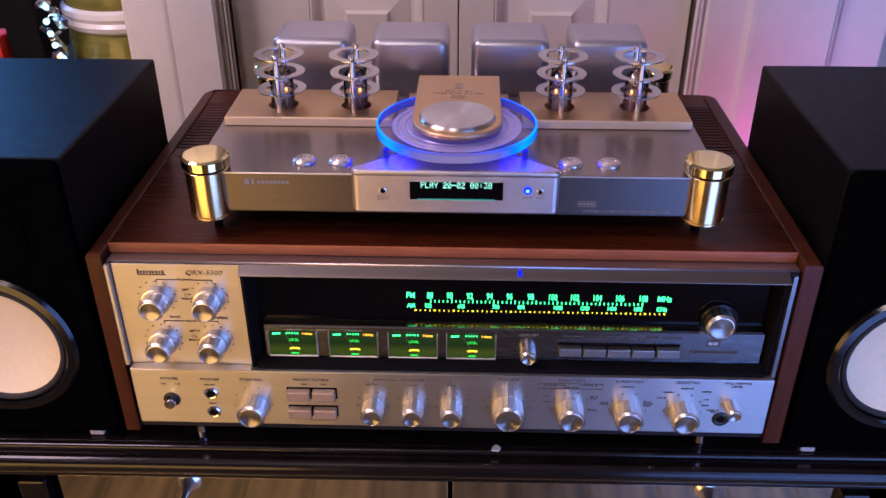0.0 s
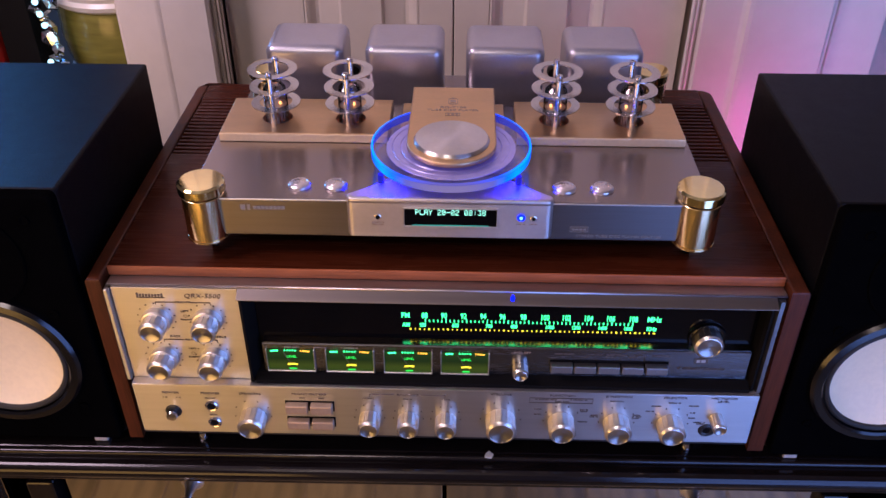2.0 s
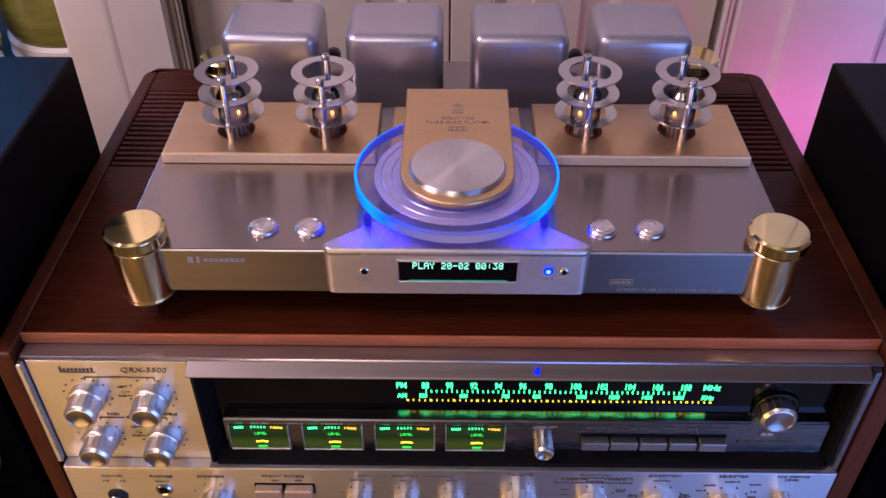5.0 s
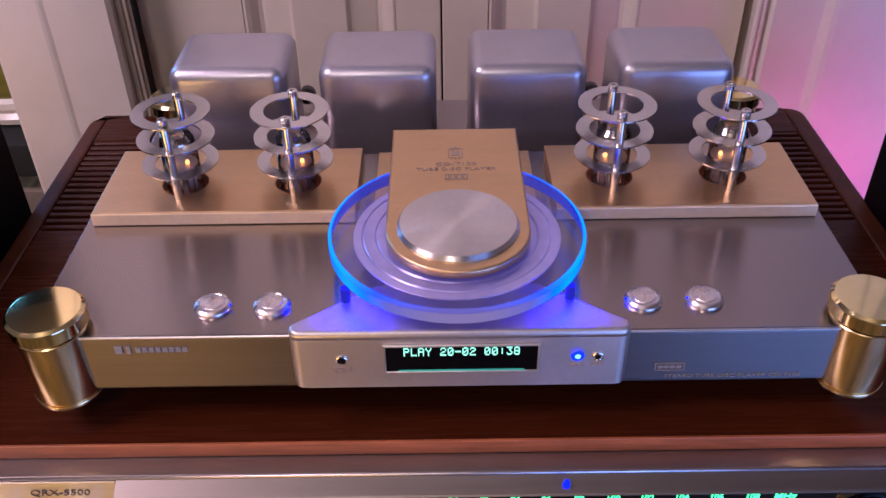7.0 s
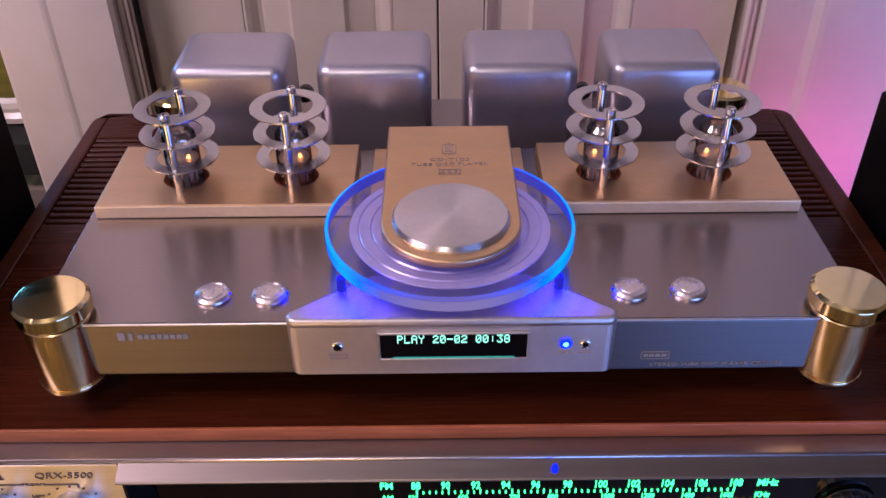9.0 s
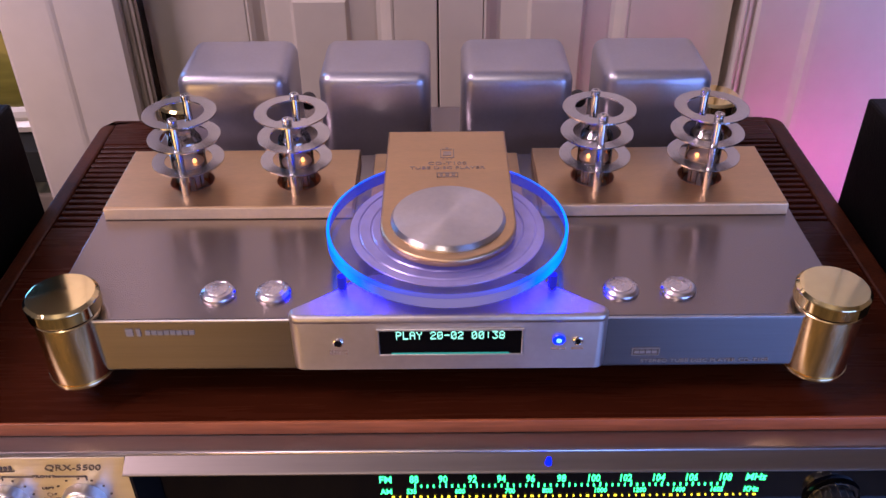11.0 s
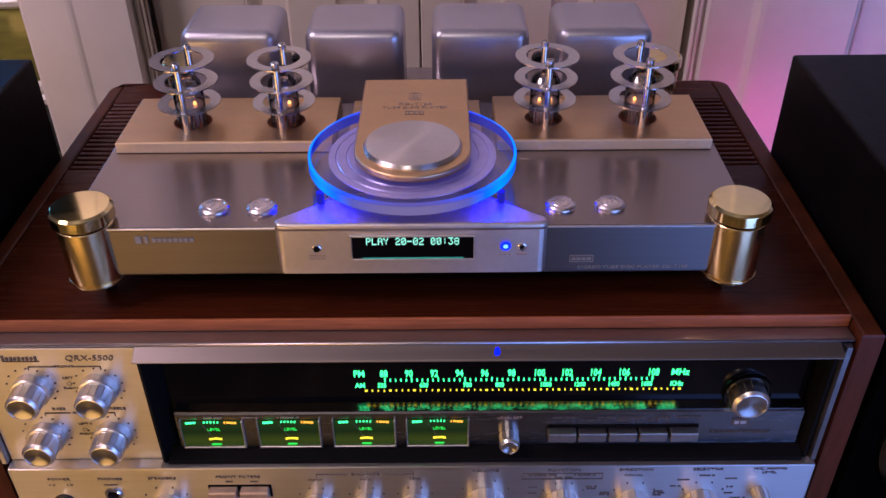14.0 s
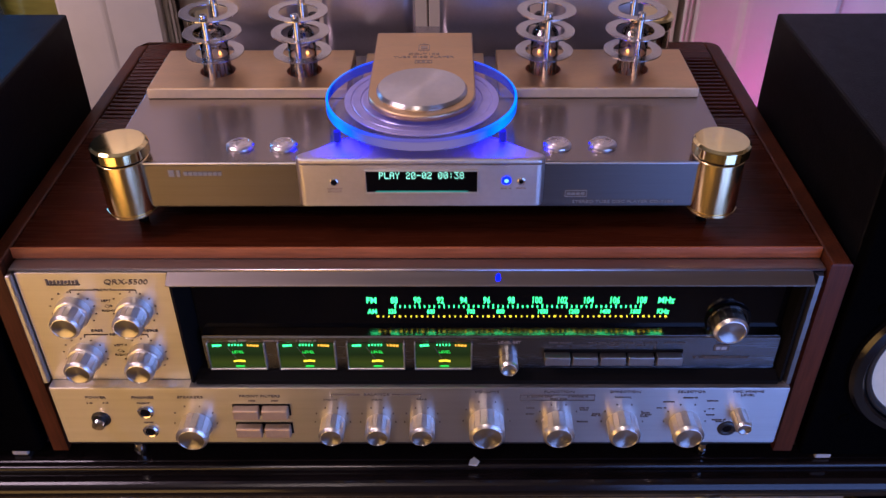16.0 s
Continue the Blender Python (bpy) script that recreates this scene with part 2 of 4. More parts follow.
M_BLUE_EDGE = rim_glow("blue_edge_upper", ((0.005, (0.06, 0.05, 0.22)), (0.10, (0.01, 0.05, 0.7)), (0.22, (0.0, 0.18, 1.0)), (0.70, (0.0, 0.16, 1.0)), (0.95, (0.0, 0.03, 0.9))), 2.4)
M_BLUE_SPOT = glow("blue_spot", (0.0, 0.006, 1.0), 4.0)
M_POWER_LIGHT = glow("power_light", (0.0, 0.012, 1.0), 4.0)
M_POWER_CORE = glow("power_light_core", (0.10, 0.28, 1.0), 4.0)
# Front pillars emit in place of the LED light shining through them.
M_PILLAR_LIT = glow("lit_pillar", (0.03, 0.03, 0.9), 0.55)
M_FILAMENT = glow("filament", (1.0, 0.36, 0.10), 5.0)
M_ACRYLIC = bpy.data.materials.new("clear_acrylic_glow")
M_ACRYLIC.use_nodes = True
_nt = M_ACRYLIC.node_tree
_nt.nodes.remove(_nt.nodes["Principled BSDF"])
_tr, _gl, _mx = _nt.nodes.new("ShaderNodeBsdfTransparent"), _nt.nodes.new("ShaderNodeBsdfGlossy"), _nt.nodes.new("ShaderNodeMixShader")
_tr.inputs[0].default_value, _gl.inputs[0].default_value, _gl.inputs["Roughness"].default_value = (0.85, 0.84, 1.0, 1), (1, 1, 1, 1), 0.06
_mx.inputs[0].default_value = 0.09
_nt.links.new(_tr.outputs[0], _mx.inputs[1])
_nt.links.new(_gl.outputs[0], _mx.inputs[2])
# Faint blue emission stands in for LED light scattered in the acrylic.
_em, _ad = _nt.nodes.new("ShaderNodeEmission"), _nt.nodes.new("ShaderNodeAddShader")
_em.inputs[0].default_value, _em.inputs[1].default_value = (0.05, 0.04, 1.0, 1), 0.012
_nt.links.new(_mx.outputs[0], _ad.inputs[0])
_nt.links.new(_em.outputs[0], _ad.inputs[1])
_nt.links.new(_ad.outputs[0], _nt.nodes["Material Output"].inputs[0])
M_TUBE_GLASS = bpy.data.materials.new("tube_glass")
M_TUBE_GLASS.use_nodes = True
_nt = M_TUBE_GLASS.node_tree
_nt.nodes.remove(_nt.nodes["Principled BSDF"])
_tr, _gl, _mx, _fr = _nt.nodes.new("ShaderNodeBsdfTransparent"), _nt.nodes.new("ShaderNodeBsdfGlossy"), _nt.nodes.new("ShaderNodeMixShader"), _nt.nodes.new("ShaderNodeFresnel")
_tr.inputs[0].default_value, _gl.inputs["Roughness"].default_value, _fr.inputs[0].default_value = (0.93, 0.91, 0.90, 1), 0.03, 1.5
_nt.links.new(_fr.outputs[0], _mx.inputs[0])
_nt.links.new(_tr.outputs[0], _mx.inputs[1])
_nt.links.new(_gl.outputs[0], _mx.inputs[2])
_nt.links.new(_mx.outputs[0], _nt.nodes["Material Output"].inputs[0])
M_GETTER = mat("getter_mirror", (0.55, 0.53, 0.53), 0.14, 1.0, scale=200)
M_COPPER = mat("copper_plate", (0.60, 0.30, 0.20), 0.42, 0.35, scale=200)
M_PLATE = mat("grey_pink_plate", (0.58, 0.46, 0.43), 0.45, 0.2, scale=200, vary=0.1)
M_MICA = mat("clouded_mica", (0.62, 0.56, 0.52), 0.3, 0.3, scale=200)
M_MIRROR = mat("smoked_mirror_glass", (0.55, 0.52, 0.48), 0.06, 1.0, scale=8, vary=0.04)
M_POT_GREEN = mat("olive_glaze", (0.20, 0.19, 0.045), 0.22, bump=0.15, scale=22, stretch=(1, 1, 6), vary=0.28, coat=0.3)
M_POT_WHITE = mat("white_glaze", (0.78, 0.76, 0.72), 0.2, scale=40, vary=0.04)
M_RED = mat("red_foil", (0.65, 0.03, 0.02), 0.4, bump=0.2, scale=60, vary=0.2)
M_BLACK_MATTE = mat("black_matte", (0.006, 0.006, 0.007), 0.7, bump=0.1, scale=120, vary=0.2, spec=0.1)
M_FOIL = mat("silver_foil", (0.75, 0.82, 0.9), 0.18, 1.0, bump=0.9, scale=90, vary=0.2)
M_SLATE = mat("slate_cloth", (0.014, 0.017, 0.016), 0.8, bump=0.3, scale=80, vary=0.3)
M_TILE = mat("beige_tile", (0.34, 0.28, 0.21), 0.5, scale=30, vary=0.15)


# ---- building tools ----
def thing(name, label, category, at=(0, 0, 0), group="", kind=""):
    ob = new(name)
    ob.location = at
    ob.empty_display_size = 0.02
    return tagged(ob, label, category, group, kind)


def finish(bm, smooth=False):
    bmesh.ops.recalc_face_normals(bm, faces=bm.faces)
    for f in bm.faces:
        f.smooth = smooth
    return bm


def to_mesh(name, bm, material):
    me = bpy.data.meshes.new(name)
    bm.to_mesh(me)
    bm.free()
    for m in (material if isinstance(material, (list, tuple)) else (material,)):
        me.materials.append(m)
    return me


def part(name, shape, material, parent, label="", at=None):
    """One mesh object under a thing or a part. at: its own place; without it the mesh stands in world coordinates."""
    me = shape if isinstance(shape, bpy.types.Mesh) else to_mesh(name, shape, material)
    ob = new(name, me)
    if parent is not None:
        ob.parent = parent
        if parent.type == "EMPTY":
            ob.matrix_parent_inverse = Matrix.Translation(-parent.location)
    if at is not None:
        ob.location = at
    if label:
        tagged(ob, label)
    return ob


def structure(name, shape, material, label, category):
    me = shape if isinstance(shape, bpy.types.Mesh) else to_mesh(name, shape, material)
    return tagged(new(name, me), label, category, "", "structure")


def box(x0, x1, y0, y1, z0, z1, bevel=0.0, segs=2, bm=None):
    own = bmesh.new()
    bmesh.ops.create_cube(own, size=1)
    for v in own.verts:
        v.co = Vector(((x0 + x1) / 2 + v.co.x * (x1 - x0), (y0 + y1) / 2 + v.co.y * (y1 - y0), (z0 + z1) / 2 + v.co.z * (z1 - z0)))
    if bevel:
        bmesh.ops.bevel(own, geom=list(own.edges), offset=bevel, segments=segs, profile=0.5, affect="EDGES")
    return join(bm, own)


def join(bm, own):
    """Adds the bmesh own to bm, and returns bm; with no bm, own itself."""
    if bm is None:
        return own
    me = bpy.data.meshes.new("tmp")
    own.to_mesh(me)
    own.free()
    bm.from_mesh(me)
    bpy.data.meshes.remove(me)
    return bm


def lathe(profile, n=40, axis="z", bm=None, at=(0, 0, 0), smooth=True, flutes=0, depth=0.0, sides=()):
    """A turned shape from (radius, height) pairs; closes on the axis where the radius is 0. axis y: the heights run towards the viewer (-y)."""
    own = bmesh.new()
    rings = []
    for k, (r, h) in enumerate(profile):
        ring = []
        for i in range(n if r > 1e-7 else 1):
            a = 2 * math.pi * i / n
            rad = r
            if flutes and k in sides:
                rad = r - depth * max(0.0, math.cos(a * flutes)) ** 6
            p = (rad * math.cos(a), rad * math.sin(a), h)
            ring.append(own.verts.new(p))
        rings.append(ring)
    for a, b in zip(rings, rings[1:]):
        for i in range(n):
            j = (i + 1) % n
            if len(a) == 1 and len(b) > 1:
                own.faces.new((a[0], b[i], b[j]))
            elif len(b) == 1 and len(a) > 1:
                own.faces.new((a[i], a[j], b[0]))
            elif len(a) > 1:
                own.faces.new((a[i], a[j], b[j], b[i]))
    if axis == "y":
        bmesh.ops.transform(own, matrix=Matrix.Rotation(math.pi / 2, 4, "X"), verts=own.verts)
    bmesh.ops.translate(own, vec=at, verts=own.verts)
    finish(own, smooth)
    if smooth:
        for e in own.edges:
            if len(e.link_faces) == 2 and e.calc_face_angle(0) > 0.32:
                e.smooth = False
    return join(bm, own)


def prism(points, z0, z1, bevel=0.0, bm=None, holes=(), segs=2):
    """A flat plate from an outline of (x, y), with round holes (x, y, r), between two heights."""
    own = bmesh.new()
    loops = [points] + [[(x + r * math.cos(2 * math.pi * i / 32), y + r * math.sin(2 * math.pi * i / 32)) for i in range(32)] for x, y, r in holes]
    edges = []
    for loop in loops:
        vs = [own.verts.new((x, y, z1)) for x, y in loop]
        edges += [own.edges.new((vs[i], vs[(i + 1) % len(vs)])) for i in range(len(vs))]
    if holes:
        bmesh.ops.triangle_fill(own, edges=edges, use_beauty=True)
    else:
        bmesh.ops.contextual_create(own, geom=edges)
    top = list(own.faces)
    out = bmesh.ops.extrude_face_region(own, geom=top)
    bmesh.ops.translate(own, vec=(0, 0, z0 - z1), verts=[g for g in out["geom"] if isinstance(g, bmesh.types.BMVert)])
    bmesh.ops.recalc_face_normals(own, faces=own.faces)
    if bevel:
        rim = [e for e in own.edges if len(e.link_faces) == 2 and e.calc_face_angle(0) > 0.7 and all(abs(v.co.z - z1) < 1e-6 for v in e.verts)]
        bmesh.ops.bevel(own, geom=rim, offset=bevel, segments=segs, profile=0.5, affect="EDGES")
    return join(bm, own)


def sweep(profile, x0, x1, bm=None):
    """A moulding: a closed outline of (y, z) drawn out along x."""
    own = bmesh.new()
    a = [own.verts.new((x0, y, z)) for y, z in profile]
    b = [own.verts.new((x1, y, z)) for y, z in profile]
    n = len(a)
    for i in range(n):
        own.faces.new((a[i], a[(i + 1) % n], b[(i + 1) % n], b[i]))
    own.faces.new(a)
    own.faces.new(b)
    return join(bm, finish(own))


def post(profile, z0, z1, bm=None):
    """An upright moulding: a closed outline of (x, y) from z0 to z1."""
    own = bmesh.new()
    a = [own.verts.new((x, y, z0)) for x, y in profile]
    b = [own.verts.new((x, y, z1)) for x, y in profile]
    n = len(a)
    for i in range(n):
        own.faces.new((a[i], a[(i + 1) % n], b[(i + 1) % n], b[i]))
    own.faces.new(a)
    own.faces.new(b)
    return join(bm, finish(own))


def lettering(name, words, size, at, material, parent, flat=False, slant=0.0, wide=1.0, thick=0.0002, weight=0.0):
    """Words in the built-in font, centred at a place, standing on a front or lying on a top."""
    cu = bpy.data.curves.new(name, "FONT")
    cu.body, cu.size, cu.align_x, cu.align_y = words, size, "CENTER", "CENTER"
    cu.extrude, cu.shear, cu.resolution_u, cu.offset = thick, slant, 2, weight
    tmp = bpy.data.objects.new(name, cu)
    me = bpy.data.meshes.new_from_object(tmp)
    bpy.data.objects.remove(tmp)
    bpy.data.curves.remove(cu)
    turn = Matrix.Diagonal((wide, 1, 1, 1)) if flat else Matrix.Rotation(math.pi / 2, 4, "X") @ Matrix.Diagonal((wide, 1, 1, 1))
    me.transform(turn)
    me.materials.clear()
    me.materials.append(material)
    return part(name, me, material, parent, at=at)


def bars(boxes, y, bm=None, thick=0.0004):
    """Plain printed bars on a front at depth y: (x, z, width, height)."""
    for x, z, w, h in boxes:
        bm = box(x - w / 2, x + w / 2, y - thick, y + thick, z - h / 2, z + h / 2, bm=bm)
    return bm


def print_line(x, z, w, y, h=0.0009):
    """A line of print too small to read: a row of little bars of its length."""
    n = max(2, round(w / 0.00105))
    return bars([(x + (i - (n - 1) / 2) * w / n, z, w / n * 0.72, h * (0.8 + 0.2 * (i * 7 % 3 == 0))) for i in range(n) if (i * 5 + n) % 9], y)


# ---- the room ----
FLOOR_Z, CEIL_Z = -0.62, 1.85
floor = structure("floor", box(-2.4, 2.4, -3.0, 2.2, FLOOR_Z - 0.05, FLOOR_Z - 0.012), M_DARK, "warm brown oak floorboards", "floor")
structure("ceiling", box(-2.4, 2.4, -3.0, 2.2, CEIL_Z, CEIL_Z + 0.05), M_WALL, "plain pale ceiling", "ceiling")
structure("wall_south", box(-2.4, 2.4, -3.05, -3.0, FLOOR_Z, CEIL_Z), M_WALL, "plain beige room wall", "wall")
structure("wall_west", box(-2.45, -2.4, -3.0, 2.2, FLOOR_Z, CEIL_Z), M_WALL, "plain beige room wall", "wall")
structure("wall_east", box(2.4, 2.45, -3.0, 2.2, FLOOR_Z, CEIL_Z), M_WALL, "plain beige room wall", "wall")
# Far wall's near-black colour stands in for the unlit room beyond.
structure("wall_far", box(-2.4, 2.4, 2.2, 2.25, FLOOR_Z, CEIL_Z), M_SLATE, "far wall beyond the opening, darkened as if unlit", "wall")
structure("trim_outer", box(0.4480, 0.506, 0.4870, 0.60, FLOOR_Z, CEIL_Z, 0.002), M_WHITE, "white painted outer casing board", "trim")
structure("wall_north", box(0.5065, 2.4, 0.50, 0.60, FLOOR_Z, CEIL_Z), M_WALL, "painted wall lit pink from below", "wall")
# Unseen near-black sheet puts the shade of the door gaps into colour.
structure("shade_behind_door", box(-0.395, 0.445, 0.575, 0.60, FLOOR_Z, CEIL_Z), M_DARK, "near-black sheet standing in for shade behind the closet door", "wall")

# casings on both sides of the closet door: a broad flat and a stepped inner board
structure("trim_west", post([(-0.402, 0.60), (-0.402, 0.480), (-0.398, 0.4770), (-0.353, 0.4762), (-0.350, 0.4768), (-0.347, 0.4782), (-0.294, 0.4792), (-0.2915, 0.4850), (-0.2915, 0.60)], FLOOR_Z, CEIL_Z), M_WHITE, "white painted stepped door casing", "trim")
structure("trim_jamb", post([(-0.2912, 0.522), (-0.2912, 0.494), (-0.2880, 0.491), (-0.2852, 0.491), (-0.2842, 0.4945), (-0.2832, 0.491), (-0.2806, 0.491), (-0.2798, 0.4945), (-0.2788, 0.492), (-0.2772, 0.494), (-0.2895, 0.500), (-0.2900, 0.522)], FLOOR_Z, CEIL_Z), mat("taupe_jamb", (0.50, 0.43, 0.36), 0.5, scale=40), "taupe painted ribbed door jamb", "trim")
structure("trim_east", post([(0.2905, 0.60), (0.2905, 0.4870), (0.2930, 0.4840), (0.335, 0.4820), (0.339, 0.4800), (0.342, 0.4765), (0.347, 0.4755), (0.437, 0.4765), (0.441, 0.4800), (0.4445, 0.60)], FLOOR_Z, CEIL_Z), M_WHITE, "white painted stepped door casing", "trim")
structure("trim_stop", post([(0.2898, 0.522), (0.2894, 0.499), (0.2788, 0.492), (0.2806, 0.4885), (0.2822, 0.4885), (0.2832, 0.4920), (0.2844, 0.4885), (0.2866, 0.4885), (0.2876, 0.4920), (0.2886, 0.4895), (0.2902, 0.493), (0.2902, 0.522)], FLOOR_Z, CEIL_Z), M_WHITE, "narrow ribbed white door stop", "trim")
structure("trim_bead", box(0.4455, 0.4475, 0.490, 0.499, FLOOR_Z, CEIL_Z), M_WHITE, "thin upright bead on the wall", "trim")


PANEL_EDGE = ((0.0, 0.5270), (0.0022, 0.5266), (0.0062, 0.5290), (0.0125, 0.5352), (0.0165, 0.5362), (0.0190, 0.5352), (0.0418, 0.5302), (0.0428, 0.5294), (0.0452, 0.5262), (0.0460, 0.5258))


def door_leaf(name, x0, x1, a, b):
    """A leaf of two raised panels between stiles and rails; the opening of the panels runs from a to b."""
    leaf = structure(name, box(x0, x1, 0.5375, 0.566, FLOOR_Z + 0.01, 1.40), M_CREAM, "cream painted folding closet door leaf with raised panels", "door")
    for left, right in ((x0, a), (b, x1)):
        part("stile", box(left, right, 0.5270, 0.5373, FLOOR_Z + 0.01, 1.40, 0.0012), M_CREAM, leaf)
    for z0, z1 in ((FLOOR_Z + 0.01, -0.45), (0.2650, 0.3300), (1.25, 1.40)):
        part("rail", box(a + 0.0003, b - 0.0003, 0.5271, 0.5373, z0, z1), M_CREAM, leaf)
    for z0, z1 in ((-0.4497, 0.2647), (0.3303, 1.2497)):
        bm = bmesh.new()
        loops = [[bm.verts.new((x, y, z)) for x, z in ((a + 0.0003 + i, z0 + i), (b - 0.0003 - i, z0 + i), (b - 0.0003 - i, z1 - i), (a + 0.0003 + i, z1 - i))] for i, y in PANEL_EDGE]
        for lo, hi in zip(loops, loops[1:]):
            for k in range(4):
                bm.faces.new((lo[k], lo[(k + 1) % 4], hi[(k + 1) % 4], hi[k]))
        bm.faces.new(loops[-1])
        part("panel", finish(bm), M_CREAM, leaf)


door_leaf("door_1", -0.2832, -0.0025, -0.1860, -0.0445)
door_leaf("door_2", -0.0008, 0.2812, 0.0425, 0.1830)

# ---- the black lacquered stand ----
stand = thing("media_stand", "black lacquered wooden stand with mirrored glass doors", "cabinet", (0, 0.2, FLOOR_Z))
part("top", box(-0.95, 0.95, -0.006, 0.46, -0.034, 0.0, 0.0015), M_LACQUER, stand)
edge_line = [(-0.0065, -0.0004)]
for cy, cz, r, a0, a1 in ((-0.0085, -0.0036, 0.0032, 90, 215), (-0.0185, -0.0130, 0.0085, 105, 262), (-0.0145, -0.0265, 0.0045, 140, 270)):
    edge_line += [(cy + r * math.cos(math.radians(a)), cz + r * math.sin(math.radians(a))) for a in np.linspace(a0, a1, 12)]
edge_line += [(-0.0110, -0.0345), (-0.0065, -0.0345)]
part("front_moulding", sweep(edge_line, -0.95, 0.95), M_LACQUER, stand, "moulded black lacquer edge")
part("rail", box(-0.94, 0.94, 0.004, 0.03, -0.052, -0.0345, 0.001), M_LACQUER, stand)
for x in (-0.432, -0.3745, 0.3560, 0.432):
    part("upright", box(x - 0.0125, x + 0.0125, -0.004, 0.02, FLOOR_Z + 0.02, -0.0525, 0.002), M_LACQUER, stand)
part("base", box(-0.95, 0.95, 0.0, 0.45, FLOOR_Z, FLOOR_Z + 0.02, 0.002), M_LACQUER, stand)
part("back", box(-0.95, 0.95, 0.44, 0.45, FLOOR_Z + 0.02, -0.035), M_LACQUER, stand)
for x in (-0.945, 0.935):
    part("side", box(x, x + 0.01, 0.021, 0.439, FLOOR_Z + 0.02, -0.035), M_LACQUER, stand)
pull = to_mesh("door_knob", lathe([(0, 0.038), (0.005, 0.038), (0.0085, 0.036), (0.0090, 0.033), (0.0070, 0.030), (0.0036, 0.027), (0.0034, 0.016), (0.0048, 0.009), (0.0075, 0.004), (0.0105, 0.0015), (0.0105, 0)], 28, "y"), M_KNOB)
for x0, x1, xk in ((-0.355, -0.002, -0.2345), (0.002, 0.355, 0.2275), (-0.93, -0.415, None), (0.415, 0.93, None)):
    door = part("glass_door", box(x0, x1, 0.006, 0.011, FLOOR_Z + 0.03, -0.053, 0.0008), M_MIRROR, stand, "smoked mirrored glass door")
    if xk is not None:
        part("door_knob", pull, M_CHROME, door, "polished trumpet-shaped metal knob", at=(xk, 0.006, -0.0580))
stand.location.y += 0.006
stand.rotation_euler = (0, 0, math.radians(0.4))
scrap = tagged(new("paper_scrap", to_mesh("paper_scrap", prism([(0, 0), (0.006, -0.001), (0.008, 0.003), (0.004, 0.007), (0.001, 0.004)], 0, 0.0012), M_POT_WHITE)), "tiny white paper scrap on the black stand", "scrap")
scrap.location = (0.0365, -0.0046, 0.0)


# ---- the receiver ----
rec = thing("stereo_receiver", "vintage silver-faced stereo receiver in a walnut cabinet with lit green dial", "receiver", (0, 0.17, 0))
XS = 0.275
for s in (-1, 1):
    xo, xi = s * XS + 0.001, s * 0.2625
    ring = [(xi, 0.0), (xo, 0.0)] + [(xo - s * 0.012 * (1 - math.cos(a)), 0.337 + 0.012 * math.sin(a)) for a in [math.pi / 2 * k / 6 for k in range(7)]] + [(xi, 0.349)]
    part("cabinet_side", prism(ring, 0.0112, 0.1850, 0.0018), M_WALNUT_SIDE, rec, "reddish walnut side board")
SLOTS, PITCH = 16, 0.0072
y1 = 0.1965 + SLOTS * PITCH
part("top_board", box(-0.262, 0.262, 0.0175, 0.1965, 0.176, 0.1850, 0.0006), M_WALNUT, rec, "dark walnut top board")
# Edging strip carries the lamplit tone of the board's front.
part("front_edge", box(-0.262, 0.262, 0.0158, 0.0174, 0.1781, 0.1866, 0.0004), M_WALNUT_LIT, rec, "walnut front edging, lightened to orange-brown as if lamplit")
part("rear_board", box(-0.262, 0.262, y1, 0.349, 0.176, 0.1850, 0.0006), M_WALNUT, rec)
part("centre_board", box(-0.150, 0.150, 0.1970, y1 - 0.0005, 0.176, 0.1848), M_WALNUT, rec)
slat = to_mesh("vent_slat", box(-0.0555, 0.0555, 0, 0.0040, 0.1765, 0.1846, 0.0005, 1), M_WALNUT)
for s in (-1, 1):
    for i in range(SLOTS):
        part("vent_slat", slat, M_WALNUT, rec, at=(s * 0.2062, 0.1965 + i * PITCH + 0.0030, 0))
# Small emitting blue spot, stretched upright on the rail.
part("blue_rail_spot", lathe([(0, 0.0008), (0.0012, 0.0006), (0.0017, 0)], 20, "y", at=(0, 0, 0)), M_BLUE_SPOT, rec, "small glowing blue spot on the rail", at=(0.0530, -0.0016, 0.1745)).scale = (1.0, 1.6, 3.0)
# Near-black filler puts the shade below the vent slots into colour.
part("inner_shade", box(-0.262, 0.262, 0.06, 0.345, 0.012, 0.168), M_DARK, rec)
part("bottom_pan", box(-0.262, 0.262, 0.006, 0.059, 0.012, 0.0245), M_BLACK, rec)
foot = to_mesh("foot", lathe([(0, 0.012), (0.009, 0.012), (0.011, 0.009), (0.010, 0), (0, 0)], 24), M_RUBBER)
for x in (-0.225, 0.225):
    for y in (0.03, 0.30):
        part("foot", foot, M_RUBBER, rec, at=(x, y, 0))
stud = to_mesh("stud", lathe([(0, 0.012), (0.004, 0.012), (0.005, 0.006), (0.004, 0), (0, 0)], 16), M_CHROME)
for x in (-0.212, 0.212):
    part("stud", stud, M_CHROME, rec, at=(x, 0.008, 0.0005))

# faceplate: upper left panel, top lip and rail, right post, lower panel
FY, LY, GY, SY = 0.003, -0.005, 0.0145, 0.0068
part("upper_plate", box(-0.2575, -0.1590, FY, 0.03, 0.0815, 0.1763, 0.0006), M_ALU_FACE, rec, "brushed aluminium tone control panel")
part("top_lip", sweep([(0.030, 0.1770), (0.0165, 0.1777), (0.0048, 0.1785), (0.0038, 0.1782), (0.0040, 0.1772), (0.030, 0.1764)], -0.2605, 0.2615), M_LIP, rec, "polished aluminium top lip")
